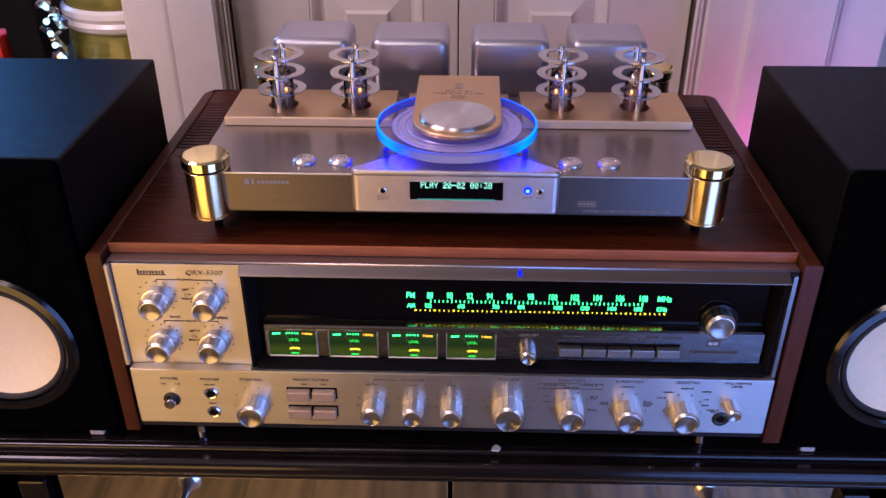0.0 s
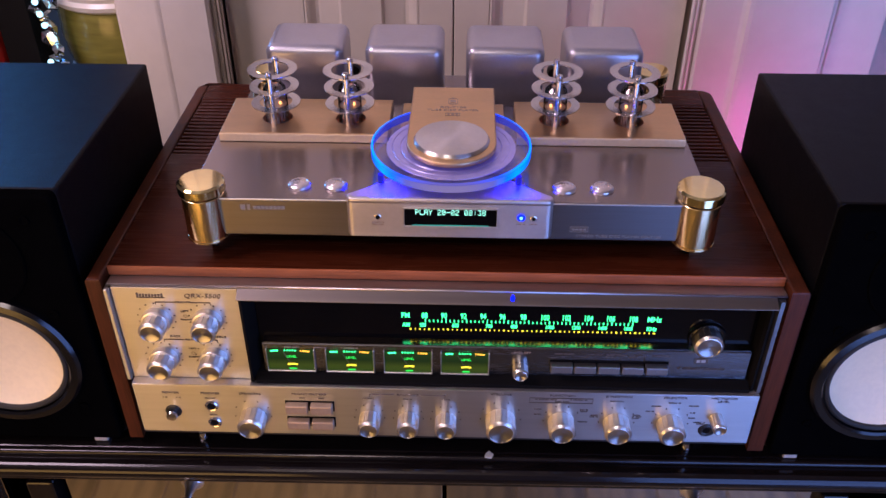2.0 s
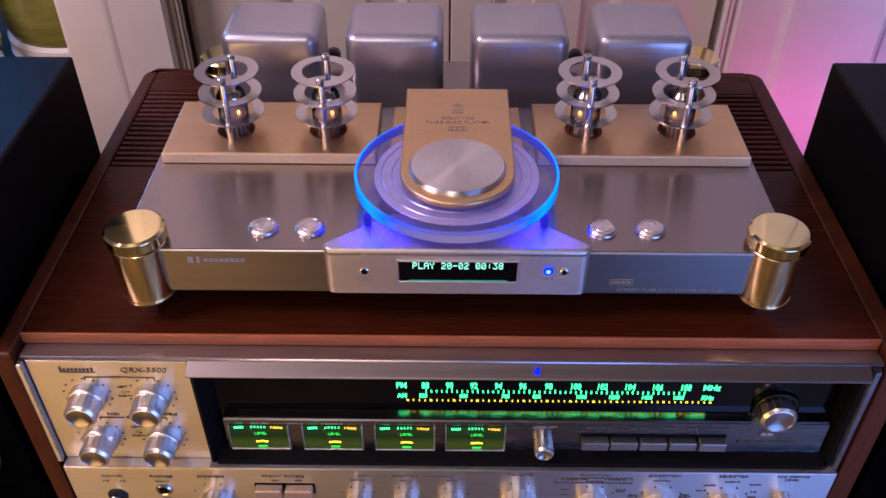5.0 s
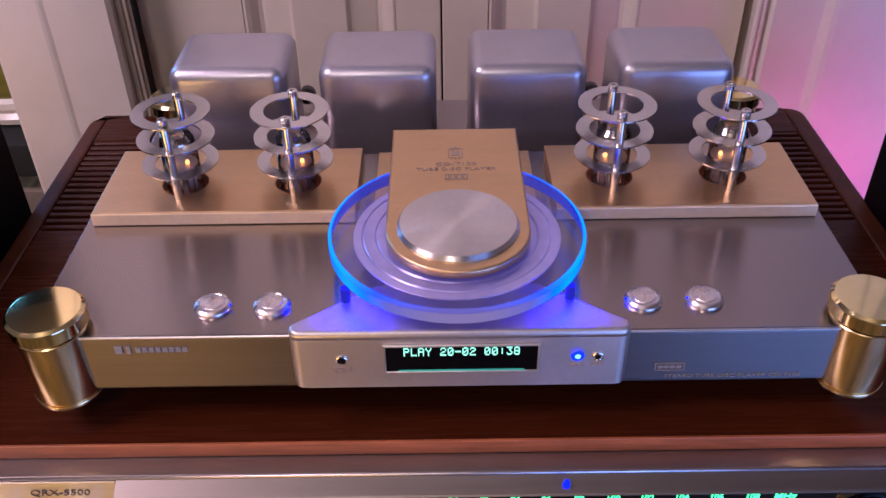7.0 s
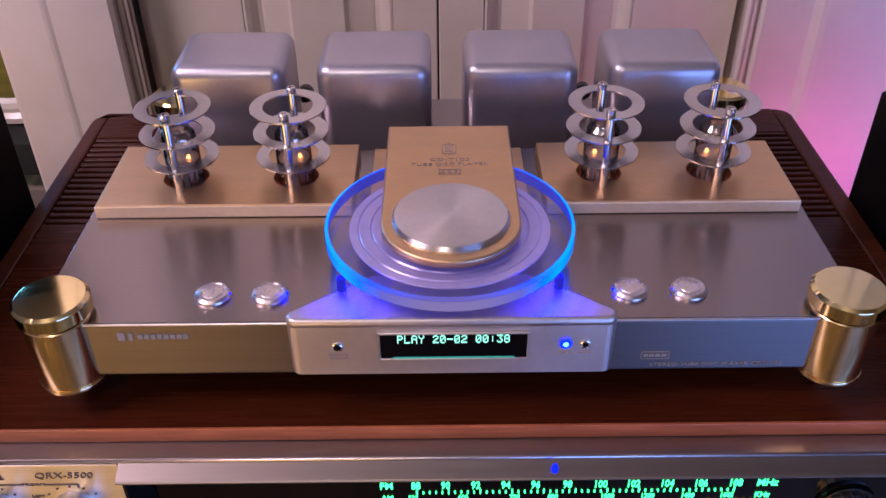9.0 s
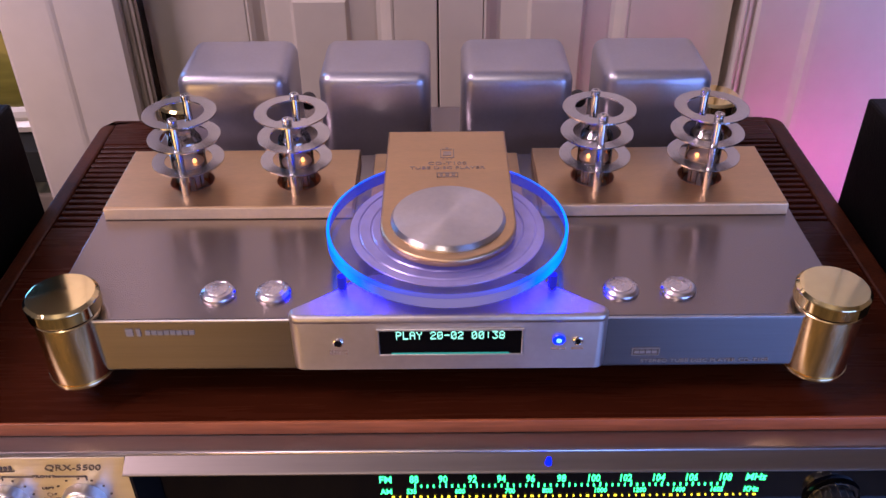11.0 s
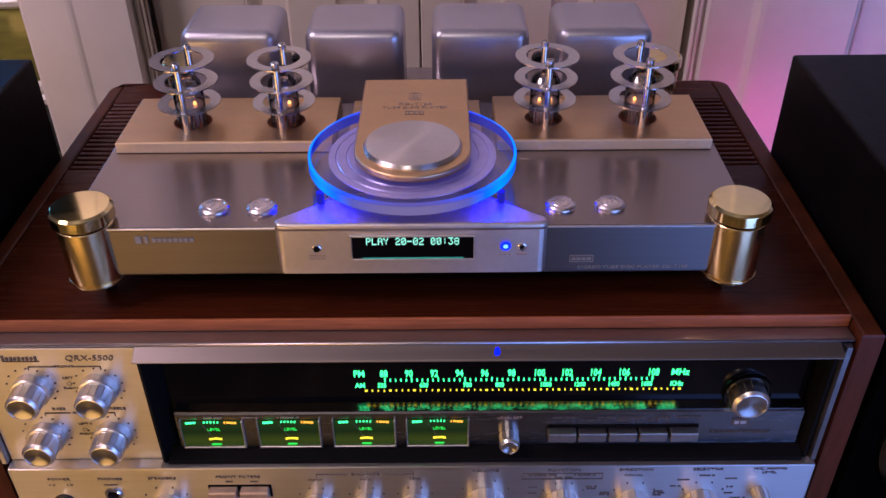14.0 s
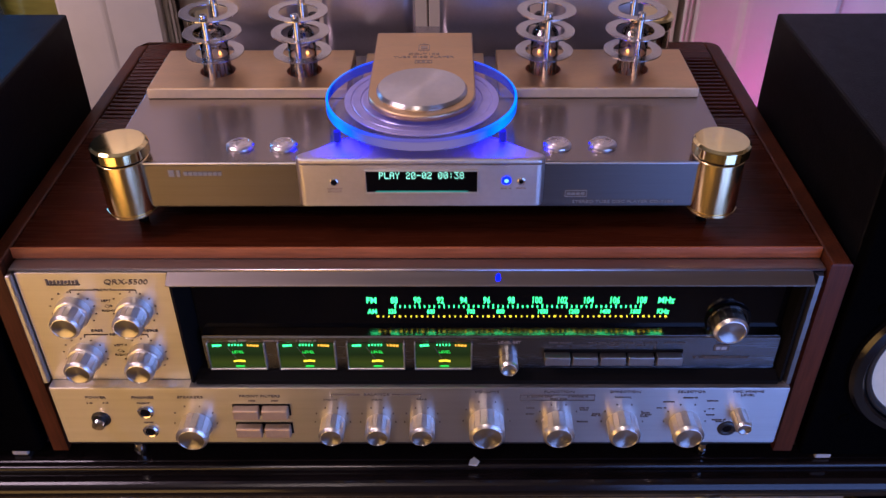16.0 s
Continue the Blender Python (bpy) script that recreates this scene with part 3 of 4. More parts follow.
# Extra round bead, shaped only to draw a highlight line along the lip.
bead_line = [(0.0039 + 0.0008 * math.cos(a), 0.1779 + 0.0008 * math.sin(a)) for a in [2 * math.pi * k / 12 for k in range(12)]]
bead_bm = sweep(bead_line, -0.2603, 0.2613)
for f in bead_bm.faces:
    f.smooth = len(f.verts) == 4
part("lip_highlight", bead_bm, M_SATIN, rec, "rounded bead added to catch a highlight along the lip")
rail_bm = sweep([(0.0044, 0.1771), (0.0036, 0.1770), (-0.0046, 0.1728), (-0.0054, 0.1722), (-0.0054, 0.1716), (-0.0044, 0.1711), (0.012, 0.1690), (0.016, 0.1763)], -0.1585, 0.2535)
part("window_rail", rail_bm, M_RAIL, rec, "brushed aluminium rail above the dial")
part("end_post", post([(0.2540, 0.020), (0.2540, 0.004), (0.2560, -0.0010), (0.2590, -0.0010), (0.2600, 0.004), (0.2618, 0.006), (0.2618, 0.020)], 0.0815, 0.1763), M_FRAME, rec, "aluminium end post")
part("left_lip", box(-0.2620, -0.2580, -0.001, 0.02, 0.0815, 0.1763, 0.001), M_ALU_FACE, rec)
part("lower_plate", box(-0.2575, 0.2585, LY, 0.012, 0.0255, 0.0812, 0.0008), M_ALU_FACE, rec, "brushed aluminium control panel")
# Near-white strip puts light from above into the top edge's colour.
part("plate_ledge_lit", box(-0.2570, -0.1592, LY + 0.0006, FY - 0.0003, 0.0813, 0.0817), M_KNOB, rec, "control panel top edge, lightened as if lit from above")
part("window_cheek", post([(-0.1588, 0.0010), (-0.1565, -0.0006), (-0.1545, 0.004), (-0.1500, 0.0170), (-0.1588, 0.0170)], 0.0815, 0.1678), M_DARK, rec)
part("window_cheek", post([(0.2535, 0.0010), (0.2515, 0.0006), (0.2500, 0.004), (0.2490, 0.0170), (0.2535, 0.0170)], 0.0815, 0.1678), M_DARK, rec)
part("window_sill", sweep([(0.017, 0.0815), (0.017, 0.0895), (0.007, 0.0885), (0.0040, 0.0870), (-0.0015, 0.0850), (-0.0015, 0.0815)], -0.1544, 0.2499), M_DARK, rec)
part("ledge", sweep([(GY - 0.0004, 0.1199), (GY - 0.0004, 0.1202), (SY + 0.0013, 0.1184), (SY + 0.0013, 0.1181)], -0.1465, 0.2465), M_LEDGE, rec)
part("dial_glass", box(-0.1498, 0.2488, GY, 0.018, 0.0900, 0.1676), M_BLACK_GLASS, rec, "black glass tuning dial")
part("sub_panel", sweep([(GY - 0.0003, 0.0892), (GY - 0.0003, 0.1197), (SY + 0.0012, 0.1180), (SY, 0.1172), (SY, 0.0892)], -0.1470, 0.2470), M_SUBPANEL, rec, "smoked aluminium strip with meters and buttons")


def knob_mesh(r, length, collar=0.0, sides=16):
    """A turned aluminium knob: flat facets parted by grooves, a polished rim in front, its axis towards the viewer, its base at the origin."""
    h, bm = 0.0, None
    if collar:
        bm = lathe([(0, 0), (collar, 0), (collar, 0.0056), (collar * 0.97, 0.0064), (r, 0.0066)], 48, "y")
        h = 0.0066
    front, step = length - 0.0038, 2 * math.pi / sides
    own = bmesh.new()
    line = []
    for i in range(sides):
        line += [(r, (i + 0.06) * step), (r, (i + 0.94) * step), (r - 0.0007, (i + 1.0) * step)]
    rows = [[own.verts.new((q * math.cos(a), -y, q * math.sin(a))) for q, a in line] for y in (h, front)]
    for i in range(len(line)):
        j = (i + 1) % len(line)
        own.faces.new((rows[0][i], rows[0][j], rows[1][j], rows[1][i]))
    bm = join(bm, finish(own))
    bm = lathe([(r * 0.90, front - 0.0002), (r * 0.985, front), (r * 1.0, front + 0.0003), (r * 1.0, length - 0.0019), (r * 0.98, length - 0.0016), (r * 0.84, length - 0.0001), (r * 0.80, length)], 48, "y", bm=bm)
    return to_mesh("knob", bm, M_KNOB)


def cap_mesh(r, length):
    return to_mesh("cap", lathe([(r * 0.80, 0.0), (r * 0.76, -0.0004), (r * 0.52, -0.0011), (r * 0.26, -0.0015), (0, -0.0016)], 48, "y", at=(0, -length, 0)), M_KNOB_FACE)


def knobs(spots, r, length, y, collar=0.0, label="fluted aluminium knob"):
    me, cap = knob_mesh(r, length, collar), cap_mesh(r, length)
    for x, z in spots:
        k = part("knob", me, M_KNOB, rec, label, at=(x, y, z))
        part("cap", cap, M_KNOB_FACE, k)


knobs([(-0.2262, 0.1450), (-0.1858, 0.1450), (-0.2276, 0.1044), (-0.1866, 0.1044)], 0.0098, 0.0190, FY, collar=0.0114, label="double tone knob of fluted aluminium")
knobs([(-0.1600, 0.0455)], 0.0112, 0.0162, LY)
knobs([(-0.0615, 0.0467), (-0.0290, 0.0467), (0.0025, 0.0467)], 0.0090, 0.0152, LY)
knobs([(0.0485, 0.0485)], 0.0126, 0.0168, LY, label="large fluted volume knob")
knobs([(0.0990, 0.0477), (0.1452, 0.0477), (0.1898, 0.0477)], 0.0110, 0.0162, LY)
knobs([(0.2272, 0.0560)], 0.0058, 0.0155, LY, label="small microphone level knob")
knobs([(0.0630, 0.0962)], 0.0064, 0.0100, SY, label="small level set knob")
knobs([(0.2112, 0.1255)], 0.0116, 0.0122, GY, label="large tuning knob")
part("knob_well", lathe([(0.0122, 0.0020), (0.0138, 0.0020), (0.0142, 0.0030), (0.0147, 0.0030), (0.0150, 0.0010), (0.0155, 0.0)], 48, "y", at=(0.2112, GY, 0.1268)), M_GLOSS, rec, "glossy black skirt")

# lit dial
part("dial_scale", bars([(-0.0145 + 0.0033 * i, 0.1390 + (0.0004 if i % 5 == 0 else 0), 0.0008, 0.0030 if i % 5 == 0 else 0.0018) for i in range(51)], GY - 0.0006), M_GREEN, rec, "glowing green tuning scale")
FM = ((88, -0.015), (90, 0.0004), (92, 0.0160), (94, 0.0315), (96, 0.0470), (98, 0.0635), (100, 0.0805), (102, 0.0975), (104, 0.1150), (106, 0.1325), (108, 0.1505))
for n, x in FM:
    lettering("numeral", str(n), 0.0078, (x, GY - 0.0006, 0.1442), M_GREEN, rec, wide=0.62, weight=0.00012)
AM = (("535", -0.0165), ("600", 0.0095), ("700", 0.0365), ("800", 0.0565), ("1000", 0.0850), ("1200", 0.1060), ("1400", 0.1270), ("1605", 0.1475))
for n, x in AM:
    lettering("numeral", n, 0.0052, (x, GY - 0.0006, 0.1345), M_GREEN, rec, wide=0.70, weight=0.0001)
for w, x, z, s in (("FM", -0.0302, 0.1442, 0.0072), ("AM", -0.0300, 0.1345, 0.0055), ("MHz", 0.1670, 0.1442, 0.0072), ("KHz", 0.1660, 0.1345, 0.0055)):
    lettering("band_name", w, s, (x, GY - 0.0006, z), M_GREEN, rec, wide=0.8, weight=0.0001)
part("dot_scale", bars([(-0.0265 + 0.00375 * i, 0.1303, 0.0016 if i % 4 == 0 else 0.0008, 0.0010) for i in range(53)], GY - 0.0006), M_YELLOW, rec, "row of glowing yellow dots")

# four level meters
for k, x0 in enumerate((-0.1445, -0.0960, -0.0485, -0.0020)):
    x1 = x0 + 0.0395
    xc = (x0 + x1) / 2
    meter = part("level_meter", box(x0 + 0.0006, x1 - 0.0006, SY + 0.0004 - 0.0010, SY - 0.0002, 0.0905, 0.1125), M_METER, rec, "green-lit level meter")
    fr = None
    for a, b, c, d in ((x0 - 0.0002, x0 + 0.0006, 0.0895, 0.1130), (x1 - 0.0008, x1 + 0.0002, 0.0895, 0.1130), (x0, x1, 0.0891, 0.0906)):
        fr = box(a, b, SY - 0.0022, SY, c, d, 0.0003, 1, bm=fr)
    part("frame", fr, M_SATIN, meter)
    arc = [(xc + 0.0150 * (i / 7 - 1) * 1.0, 0.1108 + 0.0010 * math.cos((i / 7 - 1) * 1.3), 0.0018 if i < 3 or i > 11 else 0.0008, 0.0011) for i in range(15)]
    my = SY - 0.0011
    part("scale_green", bars(arc[:3] + arc[5:10], my), M_GREEN, meter)
    part("scale_orange", bars(arc[11:], my), M_ORANGE, meter)
    lettering("legend", "LEVEL", 0.0032, (xc + 0.001, my, 0.1052), M_GREEN_DIM, meter)
    part("lamp_glow", bars([(xc + 0.001 + dx, 0.0962 + 0.0010 * math.cos(dx * 300), 0.0016, 0.0011) for dx in (-0.0032, -0.0016, 0, 0.0016, 0.0032)], my), M_YELLOW, meter)
    part("lamp_bar", bars([(xc + 0.001, 0.0920, 0.0060, 0.0009)], my), M_GREEN_DIM, meter)
    needle = prism([(0, 0), (0.0003, 0), (-0.0061 if k else -0.0056, 0.0130), (-0.0064 if k else -0.0059, 0.0130)], 0, 0.0003)
    bmesh.ops.transform(needle, matrix=Matrix.Translation((xc, my, 0.0972)) @ Matrix.Rotation(math.pi / 2, 4, "X"), verts=needle.verts)
    part("needle", needle, M_INK, meter)

# push buttons, switches and jacks
key = to_mesh("push_button", box(-0.0089, 0.0089, -0.0065, 0, -0.0038, 0.0038, 0.0008), M_BUTTON)
part("button_slot", box(0.0870, 0.1825, SY - 0.0006, SY - 0.0002, 0.0945, 0.1065, 0.0002, 1), M_DARK, rec)
for i in range(5):
    part("push_button", key, M_SATIN, rec, at=(0.0960 + 0.0192 * i, SY - (0.0005 if i in (0, 4) else -0.0006), 0.1006 + (0.0006 if i in (0, 4) else -0.0004)))
key2 = to_mesh("filter_button", box(-0.0092, 0.0092, -0.0065, 0, -0.0046, 0.0046, 0.0010), M_BEIGE)
for x in (-0.1215, -0.1010):
    for z in (0.0600, 0.0415):
        part("button_slot", box(x - 0.0100, x + 0.0104, LY - 0.0004, LY + 0.001, z - 0.0056, z + 0.0056), M_DARK, rec)
        part("filter_button", key2, M_BEIGE, rec, "square beige filter button", at=(x, LY, z))
jack = to_mesh("jack", lathe([(0.0058, 0), (0.0056, 0.0014), (0.0046, 0.0022), (0.0036, 0.0018), (0.0032, -0.001)], 28, "y"), M_CHROME)
hole = to_mesh("socket", lathe([(0.0034, 0.0006), (0, 0.0006)], 20, "y"), M_DARK)
for x, z in ((-0.1940, 0.0580), (-0.1940, 0.0385)):
    j = part("headphone_jack", jack, M_CHROME, rec, at=(x, LY, z))
    part("socket", hole, M_DARK, j)
j = part("microphone_jack", to_mesh("jack", lathe([(0.0070, 0), (0.0068, 0.0010), (0.0050, 0.0016), (0.0034, 0.0010), (0.0030, -0.001)], 28, "y"), M_BLACK), M_BLACK, rec, at=(0.2215, LY, 0.0410))
part("socket", hole, M_DARK, j)
sw = part("power_switch", to_mesh("power_switch", lathe([(0.0070, 0), (0.0068, 0.0010), (0.0050, 0.0014), (0.0044, 0.0006), (0, 0.0006)], 28, "y"), M_BLACK), M_BLACK, rec, at=(-0.2275, LY, 0.0505))
part("toggle", lathe([(0.0024, 0), (0.0028, 0.002), (0.0044, 0.0040), (0.0050, 0.0058), (0.0042, 0.0076), (0, 0.0082)], 28, "y"), M_CHROME, sw, "chrome ball toggle")

# printing on the panels
IY = FY - 0.0004
part("maker_mark", bars([(-0.2375 + 0.0024 * i, 0.1690, 0.0013, (0.0046, 0.0022, 0.0026, 0.0020, 0.0026, 0.0020, 0.0024, 0.0022, 0.0032)[i]) for i in range(9)] + [(-0.2265, 0.1668, 0.020, 0.0004)], IY), M_INK, rec)
lettering("model_name", "QRX-5500", 0.0060, (-0.1870, IY, 0.1690), M_INK, rec, slant=0.2, wide=1.08)
for z, w in ((0.1625, "FRONT"), (0.1240, "REAR")):
    lettering("legend", w, 0.0026, (-0.2030, IY, z), M_INK, rec, wide=1.4)
    for x, s in ((-0.2165, -1), (-0.1895, 1)):
        part("bracket", bars([(x, z, 0.016, 0.0004), (x + s * 0.0080, z - 0.0013, 0.0004, 0.0026)], IY), M_INK, rec)
for w, x, z in (("BASS", -0.2150, 0.1275), ("TREBLE", -0.1800, 0.1275), ("LEFT", -0.2030, 0.1535), ("RIGHT", -0.2030, 0.1450), ("LEFT", -0.2030, 0.1145), ("RIGHT", -0.2030, 0.1055)):
    lettering("legend", w, 0.0024 if w in ("LEFT", "RIGHT") else 0.0030, (x, IY, z), M_INK, rec, wide=1.3)
for z in (0.1490, 0.1098):
    part("symbol", lathe([(0.0016, 0.0006), (0.0011, 0.0006)], 18, "y", at=(-0.2030, FY, z)), M_INK, rec)
for x, z in ((-0.2262, 0.1460), (-0.1858, 0.1460), (-0.2276, 0.1054), (-0.1866, 0.1054)):
    ds = [math.radians(a) for a in range(-40, 221, 26)]
    part("tick_marks", bars([(x + 0.0148 * math.cos(a), z + 0.0148 * math.sin(a), 0.0011, 0.0006) for a in ds], IY), M_INK, rec)
IL = LY - 0.0004
for w, x, z, s in (("POWER", -0.2265, 0.0722, 0.0031), ("PHONES", -0.1935, 0.0722, 0.0031), ("SPEAKERS", -0.1600, 0.0725, 0.0031), ("FRONT FILTERS", -0.1110, 0.0735, 0.0031), ("BALANCE", -0.0290, 0.0752, 0.0031),
                   ("VOLUME", 0.0480, 0.0778, 0.0033), ("FUNCTION", 0.0985, 0.0778, 0.0031), ("DIRECTION", 0.1445, 0.0778, 0.0031), ("SELECTOR", 0.1905, 0.0778, 0.0031), ("MIC. MIXING", 0.2300, 0.0780, 0.0028), ("LEVEL", 0.2300, 0.0745, 0.0028),
                   ("FRONT", -0.1940, 0.0665, 0.0021), ("REAR", -0.1940, 0.0470, 0.0021), ("FRONT", -0.0615, 0.0700, 0.0023), ("MAIN", -0.0290, 0.0700, 0.0023), ("REAR", 0.0025, 0.0705, 0.0023), ("NORMAL", 0.1435, 0.0725, 0.0021)):
    lettering("legend", w, s, (x, IL, z), M_INK, rec, wide=1.35)
for x, s in ((-0.0505, -1), (-0.0080, 1)):
    part("bracket", bars([(x, 0.0752, 0.020, 0.0004), (x + s * 0.0100, 0.0738, 0.0004, 0.003)], IL), M_INK, rec)
part("printed_frame", bars([(0.0975, 0.0748, 0.052, 0.0002), (0.0715, 0.0722, 0.0002, 0.0052), (0.1235, 0.0722, 0.0002, 0.0052), (0.0975, 0.0696, 0.052, 0.0002)], IL), M_INK, rec)
small = [(-0.2320, 0.0668, 0.004, 0.0004), (-0.2205, 0.0668, 0.004, 0.0004), (-0.1170, 0.0690, 0.005, 0.0004), (-0.1010, 0.0690, 0.005, 0.0004), (0.0850, 0.0732, 0.018, 0.0004), (0.1120, 0.0732, 0.014, 0.0004), (0.0985, 0.0710, 0.012, 0.0005),
         (0.0790, 0.0620, 0.006, 0.0004), (0.0790, 0.0560, 0.006, 0.0004), (0.1170, 0.0620, 0.007, 0.0004), (0.1170, 0.0600, 0.006, 0.0004), (0.1165, 0.0480, 0.009, 0.0004), (0.1260, 0.0560, 0.006, 0.0004), (0.1260, 0.0542, 0.007, 0.0005),
         (0.1610, 0.0570, 0.006, 0.0004), (0.1615, 0.0552, 0.008, 0.0004), (0.1605, 0.0534, 0.006, 0.0004), (0.1755, 0.0680, 0.009, 0.0004), (0.1905, 0.0720, 0.010, 0.0004), (0.2060, 0.0690, 0.009, 0.0004), (0.2070, 0.0610, 0.004, 0.0005),
         (0.2070, 0.0550, 0.006, 0.0004), (0.1715, 0.0620, 0.007, 0.0004), (0.2140, 0.0500, 0.010, 0.0004), (0.2150, 0.0482, 0.006, 0.0004)]
for s in small:
    part("small_print", print_line(s[0], s[1], s[2], IL), M_INK, rec)
for x, z, r in ((-0.1600, 0.0490, 0.0155), (-0.0615, 0.0500, 0.0128), (-0.0290, 0.0500, 0.0128), (0.0025, 0.0500, 0.0128), (0.0485, 0.0520, 0.0170), (0.0990, 0.0510, 0.0150), (0.1452, 0.0510, 0.0150), (0.1898, 0.0510, 0.0150)):
    ds = [math.radians(a) for a in range(-10, 191, 40)]
    part("tick_marks", bars([(x + r * math.cos(a), z + r * math.sin(a), 0.0009, 0.0009) for a in ds], IL), M_INK, rec)
IS = SY - 0.0004
lettering("legend", "4 channel receiver", 0.0050, (0.2090, IS, 0.1000), M_INK, rec, slant=0.45, wide=1.05)
part("badge", bars([(0.2085, 0.1085, 0.0105, 0.0055)], IS), M_INK, rec)
part("badge_mark", bars([(0.2060, 0.1085, 0.0028, 0.0026), (0.2100, 0.1085, 0.0035, 0.0026)], IS - 0.0003), M_SATIN, rec)
for s in ((0.0980, 0.1132, 0.016, 0.0010), (0.1230, 0.1132, 0.012, 0.0010), (0.1400, 0.1132, 0.016, 0.0010), (0.1590, 0.1132, 0.010, 0.0010), (0.1760, 0.1132, 0.015, 0.0010), (0.1150, 0.1108, 0.007, 0.0008), (0.1340, 0.1108, 0.007, 0.0008), (0.1530, 0.1108, 0.007, 0.0008)):
    part("small_print", print_line(s[0], s[1], s[2], IS, 0.0011), M_INK, rec)
lettering("legend", "LEVEL SET", 0.0030, (0.0630, SY - 0.0006, 0.1135), M_INK_GOLD, rec, wide=1.2)
for s in ((-0.1230, 0.1152, 0.012, 0.0007), (-0.1000, 0.1152, 0.010, 0.0007), (-0.0760, 0.1152, 0.014, 0.0007)):
    part("small_print", print_line(s[0], s[1], s[2], SY - 0.0006), M_INK_GOLD, rec)


# ---- the disc player ----
CX = 0.0035
play = thing("disc_player", "silver tube disc player with glowing blue disc tray and brass feet", "disc player", (CX, 0.16, 0.184))
BT = 0.2382
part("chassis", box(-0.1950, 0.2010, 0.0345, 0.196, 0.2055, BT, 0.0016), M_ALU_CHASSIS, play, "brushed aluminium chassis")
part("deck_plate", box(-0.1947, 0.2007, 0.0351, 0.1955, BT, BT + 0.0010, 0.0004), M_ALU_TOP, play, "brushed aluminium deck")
# Brighter strip added as the highlight line along the deck bevel.
part("deck_edge_highlight", box(-0.1945, 0.2005, 0.0338, 0.0350, BT - 0.0004, BT + 0.0009, 0.0004, 1), M_SATIN, play, "pale strip standing in for the deck edge highlight")
part("rear_deck", box(-0.1950, 0.2010, 0.1962, 0.300, 0.2055, 0.2210, 0.0010), M_ALU_TOP, play, "brushed aluminium rear deck")
part("underside", box(-0.17, 0.177, 0.05, 0.29, 0.199, 0.2050), M_BLACK, play)
cap_m = to_mesh("foot_cap", lathe([(0, 0.0085), (0.0160, 0.0085), (0.0163, 0.00845), (0.0178, 0.0071), (0.0180, 0.0067), (0.0180, 0.0006), (0.0176, 0), (0.0150, -0.0002)], 64), M_BRASS)
leg_m = to_mesh("foot_column", lathe([(0.0150, 0.0384), (0.0158, 0.0384), (0.0163, 0.0379), (0.0163, 0.0030), (0.0157, 0.0026), (0.0157, 0.0022), (0.0166, 0.0020), (0.0168, 0.0016), (0.0168, 0.0004), (0.0150, 0), (0, 0)], 64), M_BRASS_BRUSHED)
pad_m = to_mesh("foot_pad", lathe([(0.0036, 0.0180), (0.0036, 0.0100), (0.0034, 0.0012), (0, 0.0012)], 32), M_DARK)
groove_m = to_mesh("groove", lathe([(0.0152, 0.0380), (0.0152, 0.0405)], 48), M_DARK)
pad_low = to_mesh("foot_pad", lathe([(0.0070, 0.0120), (0.0070, 0.0060), (0.0065, 0.0012), (0, 0.0012)], 32), M_RUBBER)
for x, y in ((-0.1848, 0.0408), (0.1923, 0.0418), (-0.1780, 0.2640), (0.1915, 0.2660)):
    drop = 0.006 if y > 0.1 else 0.0
    col = part("corner_column", leg_m, M_BRASS_BRUSHED, play, "round brushed brass corner column", at=(x, y, 0.2020 - drop))
    part("cap", cap_m, M_BRASS, col, "polished brass cap").location = (0, 0, 0.0405)
    part("groove", groove_m, M_DARK, col)
    part("pad", pad_low if drop else pad_m, M_RUBBER, col).location = (0, 0.010, drop - 0.0180)

# control bulge on the front
nose = [(-0.0738 + 0.0050 * (1 - math.sin(a)), 0.0288 + 0.0050 * (1 - math.cos(a))) for a in [math.pi / 2 * (1 - k / 6) for k in range(7)]]
nose += [(0.0818 - 0.0050 * (1 - math.sin(a)), 0.0288 + 0.0050 * (1 - math.cos(a))) for a in [math.pi / 2 * k / 6 for k in range(7)]]
hump = prism(nose + [(0.0812, 0.0360), (0.0800, 0.0372), (0.0420, 0.0640), (-0.0350, 0.0640), (-0.0720, 0.0372), (-0.0733, 0.0360)], 0.2404, 0.2445, 0.0022, segs=4)
for f in hump.faces:
    f.smooth = f.normal.z < 0.99
part("control_bulge", hump, M_BULGE, play, "satin silver control block")
front = prism(nose + [(0.0818, 0.0344), (-0.0738, 0.0344)], 0.2105, 0.2403)
part("bulge_front", front, M_BULGE, play, "satin silver control front")
part("display", box(-0.0300, 0.0395, 0.0280, 0.0287, 0.2212, 0.2362, 0.0002, 1), M_BLACK_GLASS, play, "black display window")
fr = None
for a, b, c, d in ((-0.0312, -0.0300, 0.2200, 0.2374), (0.0395, 0.0407, 0.2200, 0.2374), (-0.0300, 0.0395, 0.2200, 0.2212), (-0.0300, 0.0395, 0.2362, 0.2374)):
    fr = box(a, b, 0.0276, 0.0287, c, d, 0.0002, 1, bm=fr)
part("display_frame", fr, M_SATIN, play)
# each character of the readout is a block of five by seven dots, one number a row
DOTS = {"P": "1E 11 11 1E 10 10 10", "L": "10 10 10 10 10 10 1F", "A": "0E 11 11 1F 11 11 11", "Y": "11 11 0A 04 04 04 04", "2": "0E 11 01 06 08 10 1F", "0": "0E 11 13 15 19 11 0E",
        "-": "00 00 00 1F 00 00 00", ":": "00 04 04 00 04 04 00", "3": "1F 02 04 02 01 11 0E", "8": "0E 11 11 0E 11 11 0E"}
